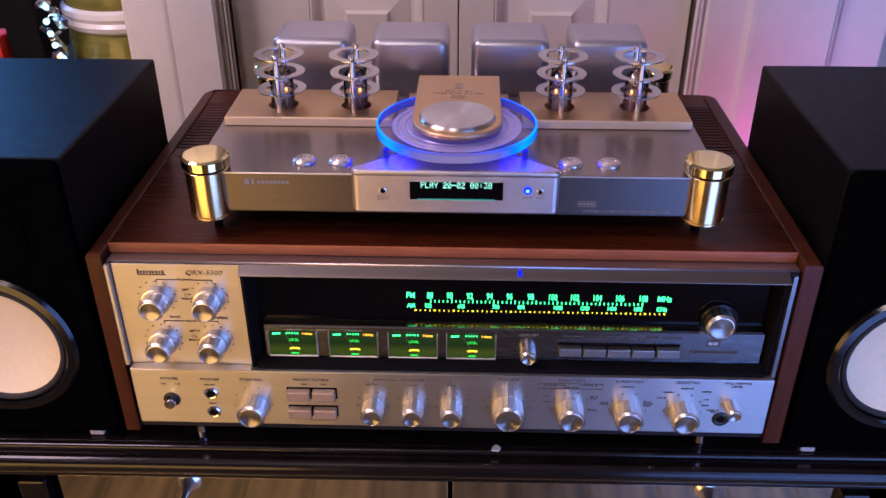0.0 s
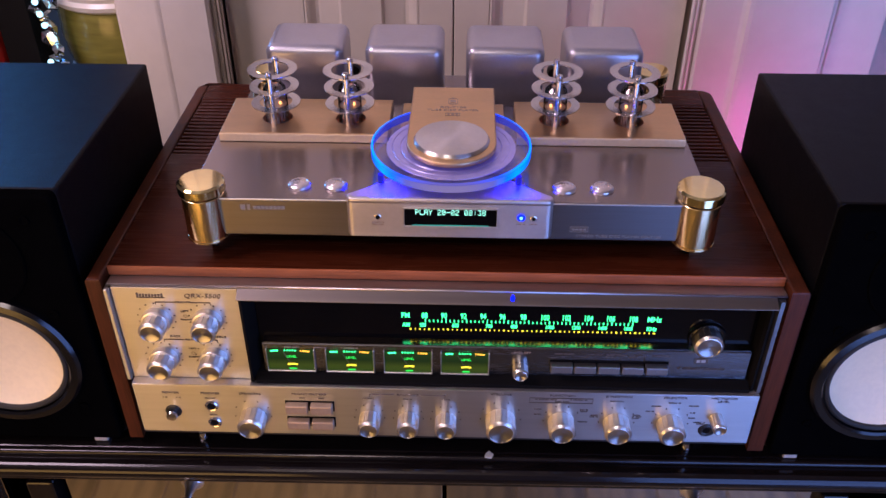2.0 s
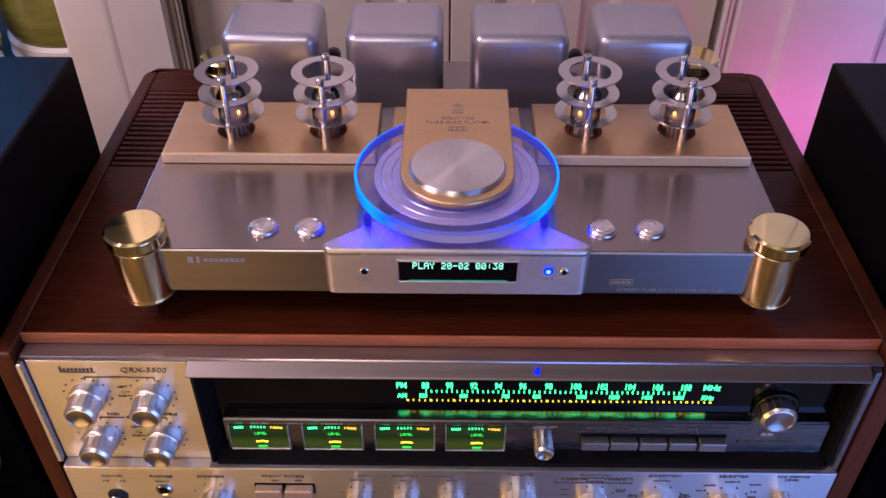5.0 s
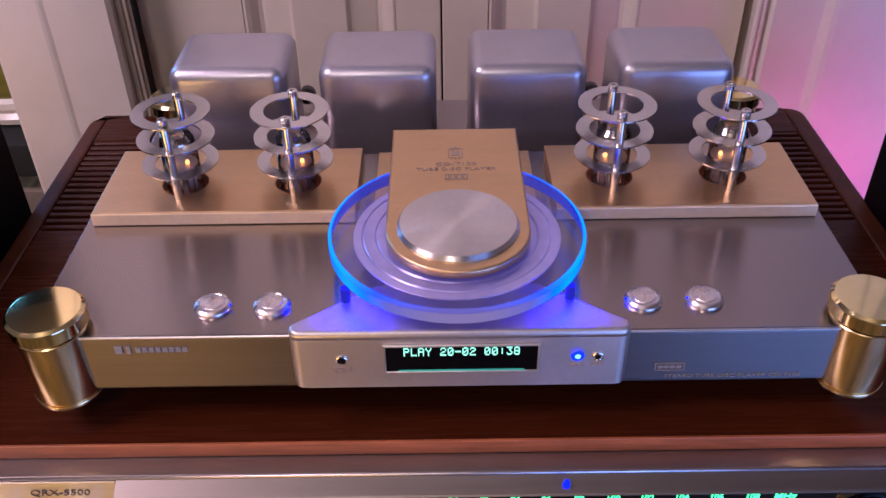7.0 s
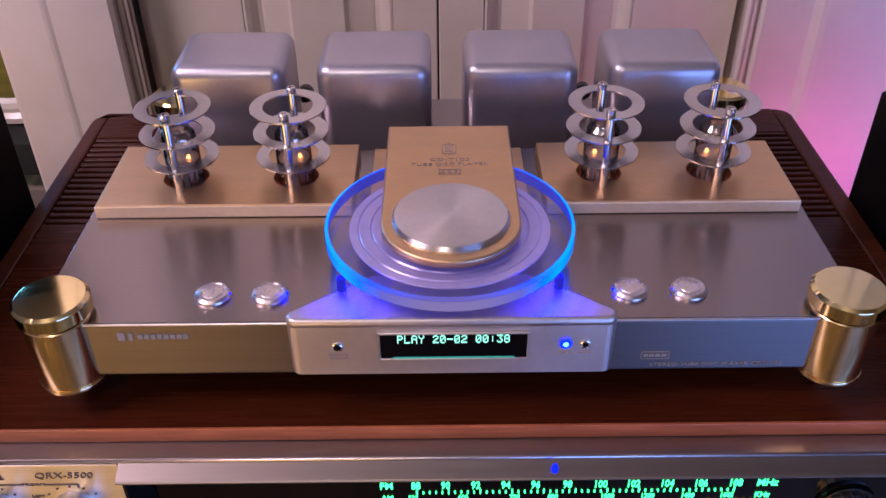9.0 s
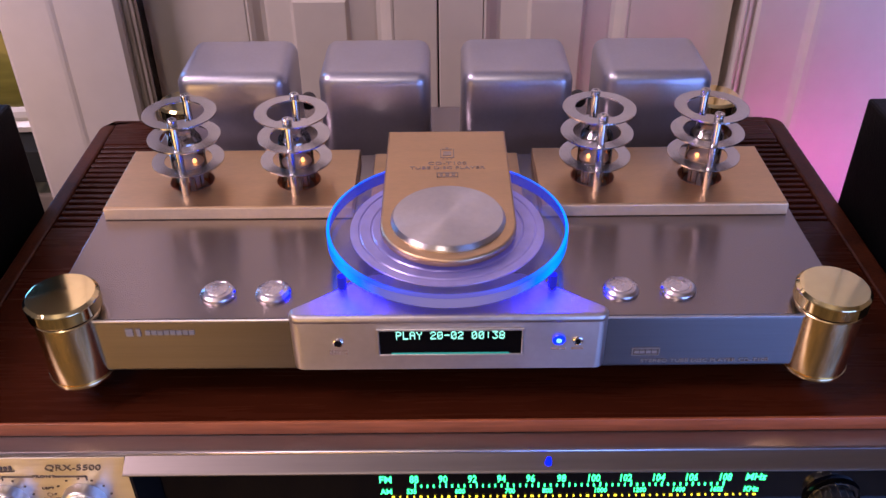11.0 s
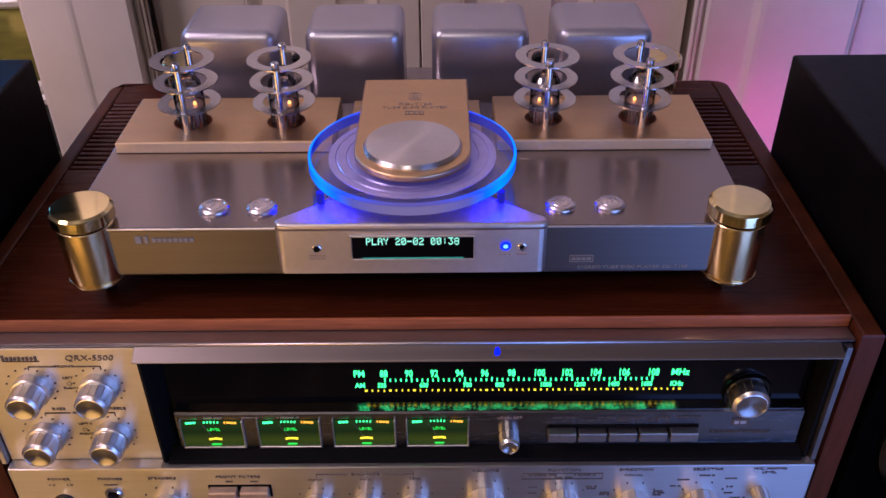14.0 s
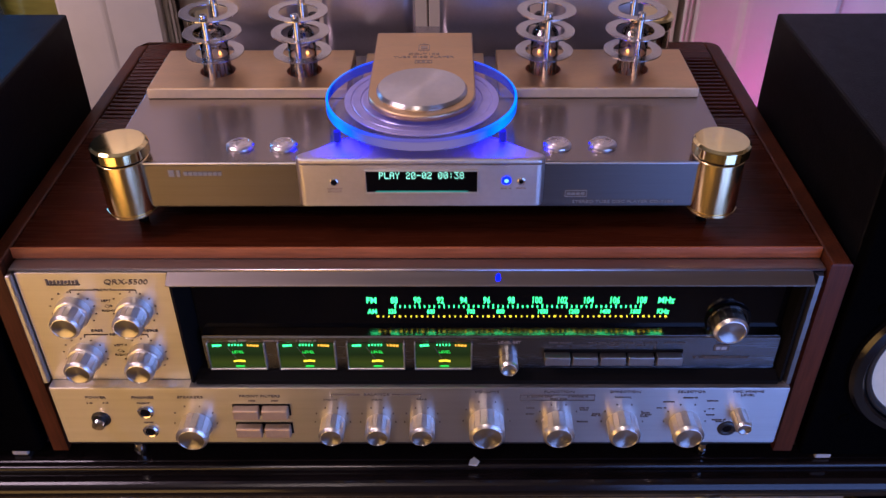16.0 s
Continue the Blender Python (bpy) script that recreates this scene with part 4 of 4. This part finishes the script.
for i, sign in enumerate("PLAY 20-02 00:38"):
    if sign in DOTS:
        cells = [(0.0047 + (i - 7.5) * 0.00335 + (k - 2) * 0.00054, 0.2336 + (3 - row) * 0.00070, 0.00046, 0.00060)
                 for row, bits in enumerate(DOTS[sign].split()) for k in range(5) if int(bits, 16) >> (4 - k) & 1]
        part("readout", bars(cells, 0.0277, thick=0.0002), M_VFD, play, "glowing dot-matrix character")
# Dim emitting bar drawn as the readout's reflection in the lower bezel.
part("readout_reflection", bars([(0.0047, 0.2219, 0.058, 0.0006)], 0.0278), M_VFD_REFLECTION, play)
led_ring = to_mesh("ring", lathe([(0.0026, 0), (0.0025, 0.0007), (0.0021, 0.0009), (0.0018, 0.0002)], 24, "y"), M_CHROME)
for nm, x, z, m, r in (("sensor", -0.0503, 0.2284, M_DARK, 0.0019), ("power_light", 0.0578, 0.2296, M_POWER_LIGHT, 0.0031), ("indicator", 0.0672, 0.2287, M_DARK, 0.0014)):
    ring = part(nm, to_mesh(nm, lathe([(r, 0.0009), (r * 0.8, 0.0012), (0, 0.0014)], 20, "y"), m), m, play, at=(x, 0.0288, z))
    part("ring", led_ring, M_CHROME, ring)
    if m is M_POWER_LIGHT:
        part("core", lathe([(0.0014, 0.0013), (0.0011, 0.0018), (0, 0.0019)], 20, "y"), M_POWER_CORE, ring, "white-blue core of the light")
lettering("legend", "REMOTE", 0.0019, (-0.0503, 0.0287, 0.2232), M_INK_GOLD, play, wide=1.3)
lettering("legend", "SENSOR", 0.0019, (-0.0503, 0.0287, 0.2212), M_INK_GOLD, play, wide=1.3)
for s in ((0.0578, 0.2236, 0.007, 0.0007), (0.0672, 0.2236, 0.006, 0.0007)):
    part("small_print", print_line(s[0], s[1], s[2], 0.0286), M_INK_GOLD, play)
part("maker_mark", bars([(-0.1535, 0.2314, 0.0035, 0.0046)], 0.0342), M_INK_PALE, play)
part("maker_mark", bars([(-0.1490, 0.2314, 0.0020, 0.0046)], 0.0342), M_INK_PALE, play)
for i in range(8):
    part("maker_mark", bars([(-0.1445 + 0.0031 * i, 0.2312, 0.0024, 0.0027)], 0.0342), M_INK_PALE, play)
fr = None
for a, b, c, d in ((0.0960, 0.1100, 0.2180, 0.2184), (0.0960, 0.1100, 0.2136, 0.2140), (0.0960, 0.0964, 0.2140, 0.2180), (0.1096, 0.1100, 0.2140, 0.2180)):
    fr = box(a, b, 0.0339, 0.0344, c, d, bm=fr)
fr = bars([(0.0985, 0.2160, 0.0022, 0.0018), (0.1013, 0.2160, 0.0022, 0.0018), (0.1043, 0.2160, 0.0022, 0.0018), (0.1073, 0.2160, 0.0022, 0.0018)], 0.0342, bm=fr)
part("format_mark", fr, M_INK_PALE, play)
lettering("legend", "STEREO TUBE DISC PLAYER CD-T100", 0.0031, (0.1335, 0.0341, 0.2098), M_INK_PALE, play, wide=1.28)

# deck buttons
dome = to_mesh("deck_button", lathe([(0.0090, 0), (0.0090, 0.0010), (0.0087, 0.0018), (0.0074, 0.0029), (0.0062, 0.0032), (0.0059, 0.0030), (0.0055, 0.0030), (0.0052, 0.0033), (0.0028, 0.0036), (0, 0.0037)], 48), M_DOME)
# Blue glint on each button's tray side, made as an emitting dot.
glint = to_mesh("button_light", lathe([(0.0005, 0), (0.0004, 0.0007), (0, 0.0009)], 12), M_BLUE_SPOT)
for x, y, s in ((-0.1125, 0.0545, 1), (-0.0845, 0.0545, 1), (0.0915, 0.0550, -1), (0.1205, 0.0550, -1)):
    bt = part("deck_button", dome, M_CHROME, play, "round satin push button", at=(x, y, BT + 0.0010))
    part("button_light", glint, M_BLUE_SPOT, bt, "tiny blue glint put in as a glowing dot").location = (s * 0.0086, -0.0008, 0.0019)

# tube platforms with sockets, tubes and ringed guards
PZ = 0.2468
TUBES = ((-0.1465, 0.1535), (-0.0835, 0.1535), (0.0905, 0.1550), (0.1540, 0.1550))
for x0, x1, pair in ((-0.1905, -0.0495, TUBES[:2]), (0.0575, 0.1970, TUBES[2:])):
    part("tube_platform", prism([(x0, 0.1240), (x1, 0.1240), (x1, 0.1895), (x0, 0.1895)], BT + 0.0012, PZ, 0.0006, holes=[(x, y, 0.0126) for x, y in pair]), M_CHAMPAGNE, play, "champagne anodised tube platform")
    # Pale strip stands in for light falling on the platform's front face.
    part("platform_edge", box(x0, x1, 0.1224, 0.1238, BT + 0.0014, PZ - 0.0002, 0.0005), M_LIT_CHAMFER, play, "bevelled platform edge, lightened as if lit")
part("centre_plate", box(-0.0400, 0.0480, 0.1280, 0.1860, BT + 0.0012, PZ - 0.0012, 0.0006), M_CHAMPAGNE, play, "champagne centre plate")
bulb = to_mesh("bulb", lathe([(0.0098, 0), (0.0100, 0.004), (0.0100, 0.030), (0.0092, 0.0350), (0.0068, 0.0385), (0.0030, 0.0400), (0.0014, 0.0430), (0, 0.0440)], 32), M_TUBE_GLASS)
getter = to_mesh("getter", lathe([(0.0096, 0.0318), (0.0088, 0.0348), (0.0066, 0.0376), (0.0045, 0.0386)], 28), M_GETTER)
plates = lathe([(0.0028, 0.003), (0.0030, 0.0035), (0.0030, 0.0175), (0.0026, 0.018)], 16, at=(-0.0037, 0, 0))
plates = to_mesh("plate", lathe([(0.0028, 0.003), (0.0030, 0.0035), (0.0030, 0.0175), (0.0026, 0.018)], 16, at=(0.0037, 0, 0), bm=plates), M_PLATE)
micas = lathe([(0.0088, 0.0020), (0.0088, 0.0024), (0, 0.0024)], 20)
micas = lathe([(0.0088, 0.0190), (0.0088, 0.0194), (0, 0.0194)], 20, bm=micas)
micas = lathe([(0.0050, 0.0268), (0.0056, 0.0274), (0.0050, 0.0280), (0.0044, 0.0274), (0.0050, 0.0268)], 20, bm=micas)
mica_m = to_mesh("spacer", micas, M_MICA)
fil = None
for dx in (-0.0037, 0.0037):
    fil = lathe([(0.0007, 0.0195), (0.0011, 0.0204), (0.0008, 0.0216), (0, 0.0221)], 12, at=(dx, -0.001, 0), bm=fil)
    # Extra glowing dot at the base, added to light the socket.
    fil = lathe([(0.0009, 0.0008), (0.0011, 0.0016), (0, 0.0018)], 12, at=(dx, -0.0058, 0), bm=fil)
fil_m = to_mesh("filament", fil, M_FILAMENT)
wires = None
for k in range(5):
    a = math.radians(-150 + 30 * k)
    wires = box(0.0068 * math.cos(a) - 0.0003, 0.0068 * math.cos(a) + 0.0003, 0.0068 * math.sin(a) - 0.0003, 0.0068 * math.sin(a) + 0.0003, 0.0024, 0.0189, bm=wires)
wires_m = to_mesh("support_wire", wires, M_CHROME)
well_m = to_mesh("socket", lathe([(0.0124, 0.0064), (0.0124, 0.0004), (0.0105, 0.0003), (0, 0.0003)], 32), M_COPPER)
ring_m = to_mesh("guard_ring", lathe([(0.0137, 0), (0.0207, 0), (0.0207, 0.0008), (0.0137, 0.0008), (0.0137, 0)], 56, smooth=False), M_GUARD)
rod_m = to_mesh("guard_post", lathe([(0, 0.0474), (0.0012, 0.0474), (0.0013, 0.0482), (0.0023, 0.0482), (0.0027, 0.0478), (0.0027, 0.0453), (0.0022, 0.0450), (0.0022, 0.0446), (0.0023, 0.0443), (0.0023, 0)], 24), M_POST)
for x, y in TUBES:
    tube = part("vacuum_tube", bulb, M_TUBE_GLASS, play, "glass vacuum tube with glowing filament", at=(x, y, BT + 0.002))
    for nm, me in (("getter", getter), ("plate", plates), ("spacer", mica_m), ("support_wire", wires_m), ("filament", fil_m), ("socket", well_m)):
        part(nm, me, None, tube)
    guard = part("tube_guard", ring_m, M_GUARD, play, "ringed steel tube guard", at=(x, y, 0.2908))
    for dz in (-0.0150, -0.0300):
        part("ring", ring_m, M_GUARD, guard).location = (0, 0, dz)
    for dy in (-0.0155, 0.0155):
        part("post", rod_m, M_GUARD, guard, "polished steel post").location = (0, dy, PZ - 0.2908)

# transformer covers
for x0, x1 in ((-0.1668, -0.0962), (-0.0768, -0.0060), (0.0146, 0.0852), (0.1044, 0.1738)):
    bm = bmesh.new()
    bmesh.ops.create_cube(bm, size=1)
    for v in bm.verts:
        v.co = Vector(((x0 + x1) / 2 + v.co.x * (x1 - x0), 0.2480 + v.co.y * 0.062, 0.2528 + v.co.z * 0.0634))
    up = [e for e in bm.edges if not all(v.co.z < 0.23 for v in e.verts)]
    bmesh.ops.bevel(bm, geom=up, offset=0.0085, segments=6, profile=0.5, affect="EDGES")
    part("transformer_cover", finish(bm, True), M_TRANSFORMER, play, "rounded silver transformer cover")
screw = to_mesh("thumb_screw", lathe([(0.0035, 0), (0.0055, 0.002), (0.0060, 0.008), (0.0045, 0.011), (0, 0.011)], 20, "y"), M_BLACK)
for x in (-0.0950, 0.1000):
    part("thumb_screw", screw, M_BLACK, play, at=(x, 0.292, 0.2330))

# acrylic disc with its blue glowing rim, pillars, hub and lid arm
DX, DY, DZ0, DZ1, DR = 0.0038, 0.0880, 0.2520, 0.2600, 0.0622
part("disc_tray", lathe([(0, DZ0), (DR, DZ0), (DR, DZ1), (0, DZ1)], 96, at=(DX, DY, 0), smooth=False), M_ACRYLIC, play, "thick clear acrylic disc tray")
part("glowing_rim", lathe([(DR + 0.0003, DZ0 + 0.0004), (DR + 0.0009, DZ0 + 0.001), (DR + 0.0009, DZ1 - 0.0016)], 96), M_BLUE, play, "glowing blue rim", at=(DX, DY, 0))
part("bright_edge", lathe([(DR + 0.0009, DZ1 - 0.0015), (DR + 0.0009, DZ1 - 0.0005), (DR + 0.0003, DZ1), (DR - 0.0007, DZ1 + 0.0001)], 96), M_BLUE_EDGE, play, "bright blue upper edge", at=(DX, DY, 0))
M_DISC = mat("frosted_disc_glow", (0.60, 0.56, 0.68), 0.34, 0.6, scale=120, aniso=(0.6, "radial"))
# Blue emission stands in for tray light scattered through the disc.
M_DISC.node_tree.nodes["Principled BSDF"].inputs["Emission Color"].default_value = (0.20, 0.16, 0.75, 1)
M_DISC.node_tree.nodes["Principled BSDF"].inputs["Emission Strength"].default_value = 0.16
part("compact_disc", lathe([(0.008, 0), (0.051, 0), (0.051, 0.0008), (0.0495, 0.0011), (0.0470, 0.0011), (0.0464, 0.0004), (0.0456, 0.0010), (0.0405, 0.0010), (0.0398, 0.0003), (0.0390, 0.0010), (0.0345, 0.0010), (0.0338, 0.0004), (0.0330, 0.0010), (0.008, 0.0010), (0.008, 0)], 72), M_DISC, play, "frosted silver disc with the blue tray light put in as glow", at=(DX, DY, DZ1 - 0.0040))
part("hub", lathe([(0, 0.0010), (0.020, 0.0010), (0.0215, 0.0006), (0.0215, 0), (0, 0)], 48, at=(DX, DY, DZ1 + 0.0002)), M_DARK, play)
for x, y in ((-0.0490, 0.0520), (0.0560, 0.0520), (-0.0420, 0.1240), (0.0500, 0.1240)):
    lit = y < 0.09
    part("pillar", lathe([(0, BT + 0.001), (0.0022, BT + 0.001), (0.0022, DZ0 - 0.0002), (0, DZ0 - 0.0002)], 16, at=(x, y, 0)), M_PILLAR_LIT if lit else M_ACRYLIC, play, "blue-lit acrylic pillar" if lit else "clear acrylic pillar")
AX, AR = 0.0043, 0.0350
outline = [(AX + AR, 0.1775), (AX - AR, 0.1775)] + [(AX - AR * math.cos(a), 0.0800 - AR * 0.98 * math.sin(a)) for a in [math.pi * i / 28 for i in range(29)]]
arm = prism(outline, 0.2616, 0.2655, 0.0014, segs=4)
for f in arm.faces:
    f.smooth = abs(f.normal.z) < 0.99
part("lid_arm", arm, M_CHAMPAGNE, play, "champagne lid arm over the disc")
part("arm_tower", box(AX - 0.0345, AX + 0.0345, 0.1560, 0.1770, PZ - 0.0012, 0.2614, 0.0010), M_CHAMPAGNE, play)
part("puck", lathe([(0.0296, 0.2655), (0.0296, 0.2664), (0.0282, 0.2683), (0.0270, 0.2686), (0, 0.2686)], 72), mat("spun_silver", (0.74, 0.71, 0.70), 0.32, 1.0, bump=0.05, scale=300, vary=0.05, aniso=(0.8, "radial")), play, "spun aluminium lid plate", at=(AX, 0.0815, 0))
TZ = 0.2657
lettering("legend", "CD-T100", 0.0044, (AX, 0.1382, TZ), M_INK_GOLD, play, flat=True, wide=1.3)
lettering("legend", "TUBE DISC PLAYER", 0.0040, (AX, 0.1332, TZ), M_INK_GOLD, play, flat=True, wide=1.25)
ic = None
for a, b, c, d in ((-0.0040, -0.0034, 0.1452, 0.1542), (0.0034, 0.0040, 0.1452, 0.1542), (-0.0040, 0.0040, 0.1448, 0.1454), (-0.0030, 0.0030, 0.1542, 0.1549), (-0.0008, 0.0008, 0.1549, 0.1562), (-0.0024, 0.0024, 0.1474, 0.1517), (-0.0026, -0.0020, 0.1432, 0.1448), (-0.0003, 0.0003, 0.1432, 0.1448), (0.0020, 0.0026, 0.1432, 0.1448)):
    ic = box(AX + a, AX + b, c, d, TZ - 0.0002, TZ + 0.0002, bm=ic)
part("tube_symbol", ic, M_INK_GOLD, play)
ic = None
for a, b, c, d in ((-0.0060, 0.0060, 0.1232, 0.1238), (-0.0060, 0.0060, 0.1274, 0.1280), (-0.0060, -0.0054, 0.1232, 0.1280), (0.0054, 0.0060, 0.1232, 0.1280), (-0.0042, -0.0026, 0.1245, 0.1267), (-0.0012, 0.0010, 0.1245, 0.1267), (0.0024, 0.0042, 0.1245, 0.1267)):
    ic = box(AX + a, AX + b, c, d, TZ - 0.0002, TZ + 0.0002, bm=ic)
part("format_mark", ic, M_INK_GOLD, play)


# ---- loudspeakers ----
def speaker(at):
    """A small two-way monitor; its Empty stands at the middle of its base."""
    sp = thing("monitor_speaker", "small black studio monitor with a white woofer cone", "speaker", at, "pair of speakers")
    X, Y = at[0], at[1]
    w, d, z0, z1 = 0.0815, 0.111, 0.006, 0.2590
    part("cabinet", box(X - w, X + w, Y - d, Y + d, z0, z1, 0.0022), M_VINYL, sp, "black vinyl-wrapped cabinet")
    f = Y - d - 0.0100
    wz = 0.0995
    face = [(X + sx * (w - 0.0065) + 0.006 * math.cos(t), zc + 0.006 * math.sin(t)) for sx, zc, t0 in ((1, z1 - 0.0064, 0), (-1, z1 - 0.0064, 1), (-1, z0 + 0.0065, 2), (1, z0 + 0.0065, 3)) for t in [math.pi / 2 * (t0 + k / 5) for k in range(6)]]
    plate = prism(face, -0.0098, 0.0, 0.0028, holes=[(X, wz, 0.0563)], segs=3)
    bmesh.ops.transform(plate, matrix=Matrix.Translation((0, f, 0)) @ Matrix.Rotation(math.pi / 2, 4, "X"), verts=plate.verts)
    part("baffle", finish(plate), M_BAFFLE, sp, "matte black rounded front baffle")
    part("woofer_ring", lathe([(0.0665, 0), (0.0665, 0.0035), (0.0640, 0.0060), (0.0585, 0.0066), (0.0565, 0.0050), (0.0560, 0.0010)], 72, "y", at=(X, f, wz)), M_GLOSS, sp, "glossy black woofer ring")
    part("surround", lathe([(0.0562, 0.0012), (0.0548, 0.0040), (0.0530, 0.0048), (0.0512, 0.0034), (0.0504, 0.0010), (0.0500, -0.0020)], 72, "y", at=(X, f, wz)), M_RUBBER, sp)
    part("cone", lathe([(0.0506, 0.0012), (0.0490, 0.0002), (0.0430, -0.0028), (0.0340, -0.0058), (0.0240, -0.0078), (0.0120, -0.0089), (0, -0.0092)], 72, "y", at=(X, f - 0.0002, wz)), M_CONE, sp, "smooth white woofer cone")
    tz = 0.2020
    part("tweeter_plate", lathe([(0.0480, 0), (0.0478, 0.0016), (0.0462, 0.0022), (0.0400, 0.0018), (0.0250, 0.0003), (0.0175, 0.0001), (0.0150, 0.0002)], 8 * 9, "y", at=(X, f, tz)), M_BAFFLE, sp, "black tweeter waveguide")
    part("tweeter_dome", lathe([(0.0150, 0.0002), (0.0120, 0.0045), (0.0070, 0.0070), (0, 0.0078)], 40, "y", at=(X, f, tz)), M_BLACK, sp)
    bolt = to_mesh("bolt", lathe([(0.0042, 0), (0.0042, 0.0014), (0.0030, 0.0018), (0.0022, 0.0008), (0, 0.0008)], 18, "y"), M_BAFFLE)
    for sx in (-1, 1):
        for z in (wz - 0.052, wz + 0.050, tz + 0.036):
            if z < 0.25:
                part("bolt", bolt, M_BAFFLE, sp, at=(X + sx * 0.0570, f, z))
    pad = to_mesh("pad", box(-0.006, 0.006, -0.005, 0.005, 0, 0.0055, 0.0012), M_FELT)
    for sx in (-1, 1):
        for y in (f + 0.008, Y + d - 0.012):
            part("pad", pad, M_FELT, sp, "pale felt pad", at=(X + sx * 0.0600, y, 0.0002))
    return sp


left = speaker((-0.3635, 0.1225, 0.0))
copy_thing(left, Matrix.Translation((0.3625, 0.1200, 0.0)))


# ---- things on the low shelf beyond the casing ----
structure("shelf", box(-1.10, -0.4055, 0.545, 0.92, 0.010, 0.050, 0.002), M_SLATE, "dark slate coloured shelf beyond the casing", "shelf")
structure("shelf_front", box(-1.10, -0.4055, 0.550, 0.560, -0.30, -0.012), M_TILE, "beige shelf front", "shelf")
PX, PY = -0.467, 0.662
pot = thing("ceramic_pot", "olive green glazed pot with white bands", "pot", (PX, PY, 0.05))
part("foot", lathe([(0, 0.0505), (0.074, 0.0505), (0.081, 0.054), (0.083, 0.061), (0.078, 0.066), (0.082, 0.072), (0.082, 0.079), (0.077, 0.083)], 64, at=(PX, PY, 0)), M_POT_WHITE, pot, "white glazed ridged foot")
part("lower_band", lathe([(0.077, 0.083), (0.082, 0.100), (0.085, 0.130), (0.084, 0.160), (0.081, 0.172)], 64, at=(PX, PY, 0)), M_POT_GREEN, pot)
part("white_band", lathe([(0.081, 0.172), (0.086, 0.176), (0.088, 0.182), (0.084, 0.187), (0.087, 0.193), (0.086, 0.200), (0.081, 0.204)], 64, at=(PX, PY, 0)), M_POT_WHITE, pot, "two white glazed bands")
part("upper_band", lathe([(0.081, 0.204), (0.083, 0.225), (0.081, 0.250), (0.076, 0.265), (0.070, 0.265), (0.068, 0.23), (0, 0.22)], 64, at=(PX, PY, 0)), M_POT_GREEN, pot)
bag = thing("gift_bag", "folded red foil gift bag with a dark lower flap", "gift bag", (-0.63, 0.58, 0.05))
part("body", prism([(-0.668, 0.560), (-0.604, 0.556), (-0.600, 0.596), (-0.662, 0.602)], 0.0505, 0.176, 0.002), M_RED, bag, "red foil bag")
flap = prism([(-0.670, 0.052), (-0.614, 0.052), (-0.640, 0.174), (-0.670, 0.174)], 0, 0.002)
bmesh.ops.transform(flap, matrix=Matrix.Translation((0, 0.5535, 0)) @ Matrix.Rotation(math.pi / 2, 4, "X"), verts=flap.verts)
part("flap", flap, mat("dark_patterned_paper", (0.06, 0.02, 0.02), 0.6, scale=120, vary=0.6), bag, "dark patterned flap")
# Added block that fills the black area by the bag; object unknown.
carton = thing("carton", "plain black block filling the black area beside the red gift bag", "box", (-0.575, 0.585, 0.05))
part("body", box(-0.597, -0.553, 0.566, 0.606, 0.0505, 0.300, 0.0012), M_BLACK_MATTE, carton)
part("lid", box(-0.5985, -0.5515, 0.5645, 0.6075, 0.3002, 0.330, 0.0012), M_BLACK_MATTE, carton)
garland = thing("foil_garland", "crinkled silver garland with glowing blue-white beads", "garland", (-0.548, 0.565, 0.05))
rnd = random.Random(5)
for i in range(20):
    own = bmesh.new()
    bmesh.ops.create_icosphere(own, subdivisions=1, radius=rnd.uniform(0.007, 0.014))
    bmesh.ops.scale(own, vec=(1, 0.5, rnd.uniform(0.6, 1.3)), verts=own.verts)
    bmesh.ops.rotate(own, cent=(0, 0, 0), matrix=Euler((rnd.uniform(0, 3), rnd.uniform(0, 3), 0)).to_matrix(), verts=own.verts)
    part("foil_leaf", own, M_FOIL, garland, at=(-0.530 + rnd.uniform(-0.010, 0.010), 0.565 + rnd.uniform(-0.01, 0.01), 0.058 + 0.0085 * i))
# Small emitting beads make the blue-white sparkle among the foil.
bead = bmesh.new()
bmesh.ops.create_icosphere(bead, subdivisions=2, radius=0.0042)
bead = to_mesh("light", finish(bead, True), M_BEAD_GLOW)
for i in range(8):
    part("light", bead, M_BEAD_GLOW, garland, "small glowing blue-white bead", at=(-0.531 + rnd.uniform(-0.009, 0.009), 0.556 + rnd.uniform(-0.006, 0.004), 0.100 + 0.0165 * i))

# ---- floorboards ----
board = to_mesh("plank", box(-0.0595, 0.0595, -0.649, 0.649, -0.0115, 0.0, 0.0015, 1), M_FLOOR)
for i in range(40):
    for k in range(4):
        part("plank", board, M_FLOOR, floor, at=(-2.34 + 0.12 * i, -2.35 + 1.30 * k, FLOOR_Z))
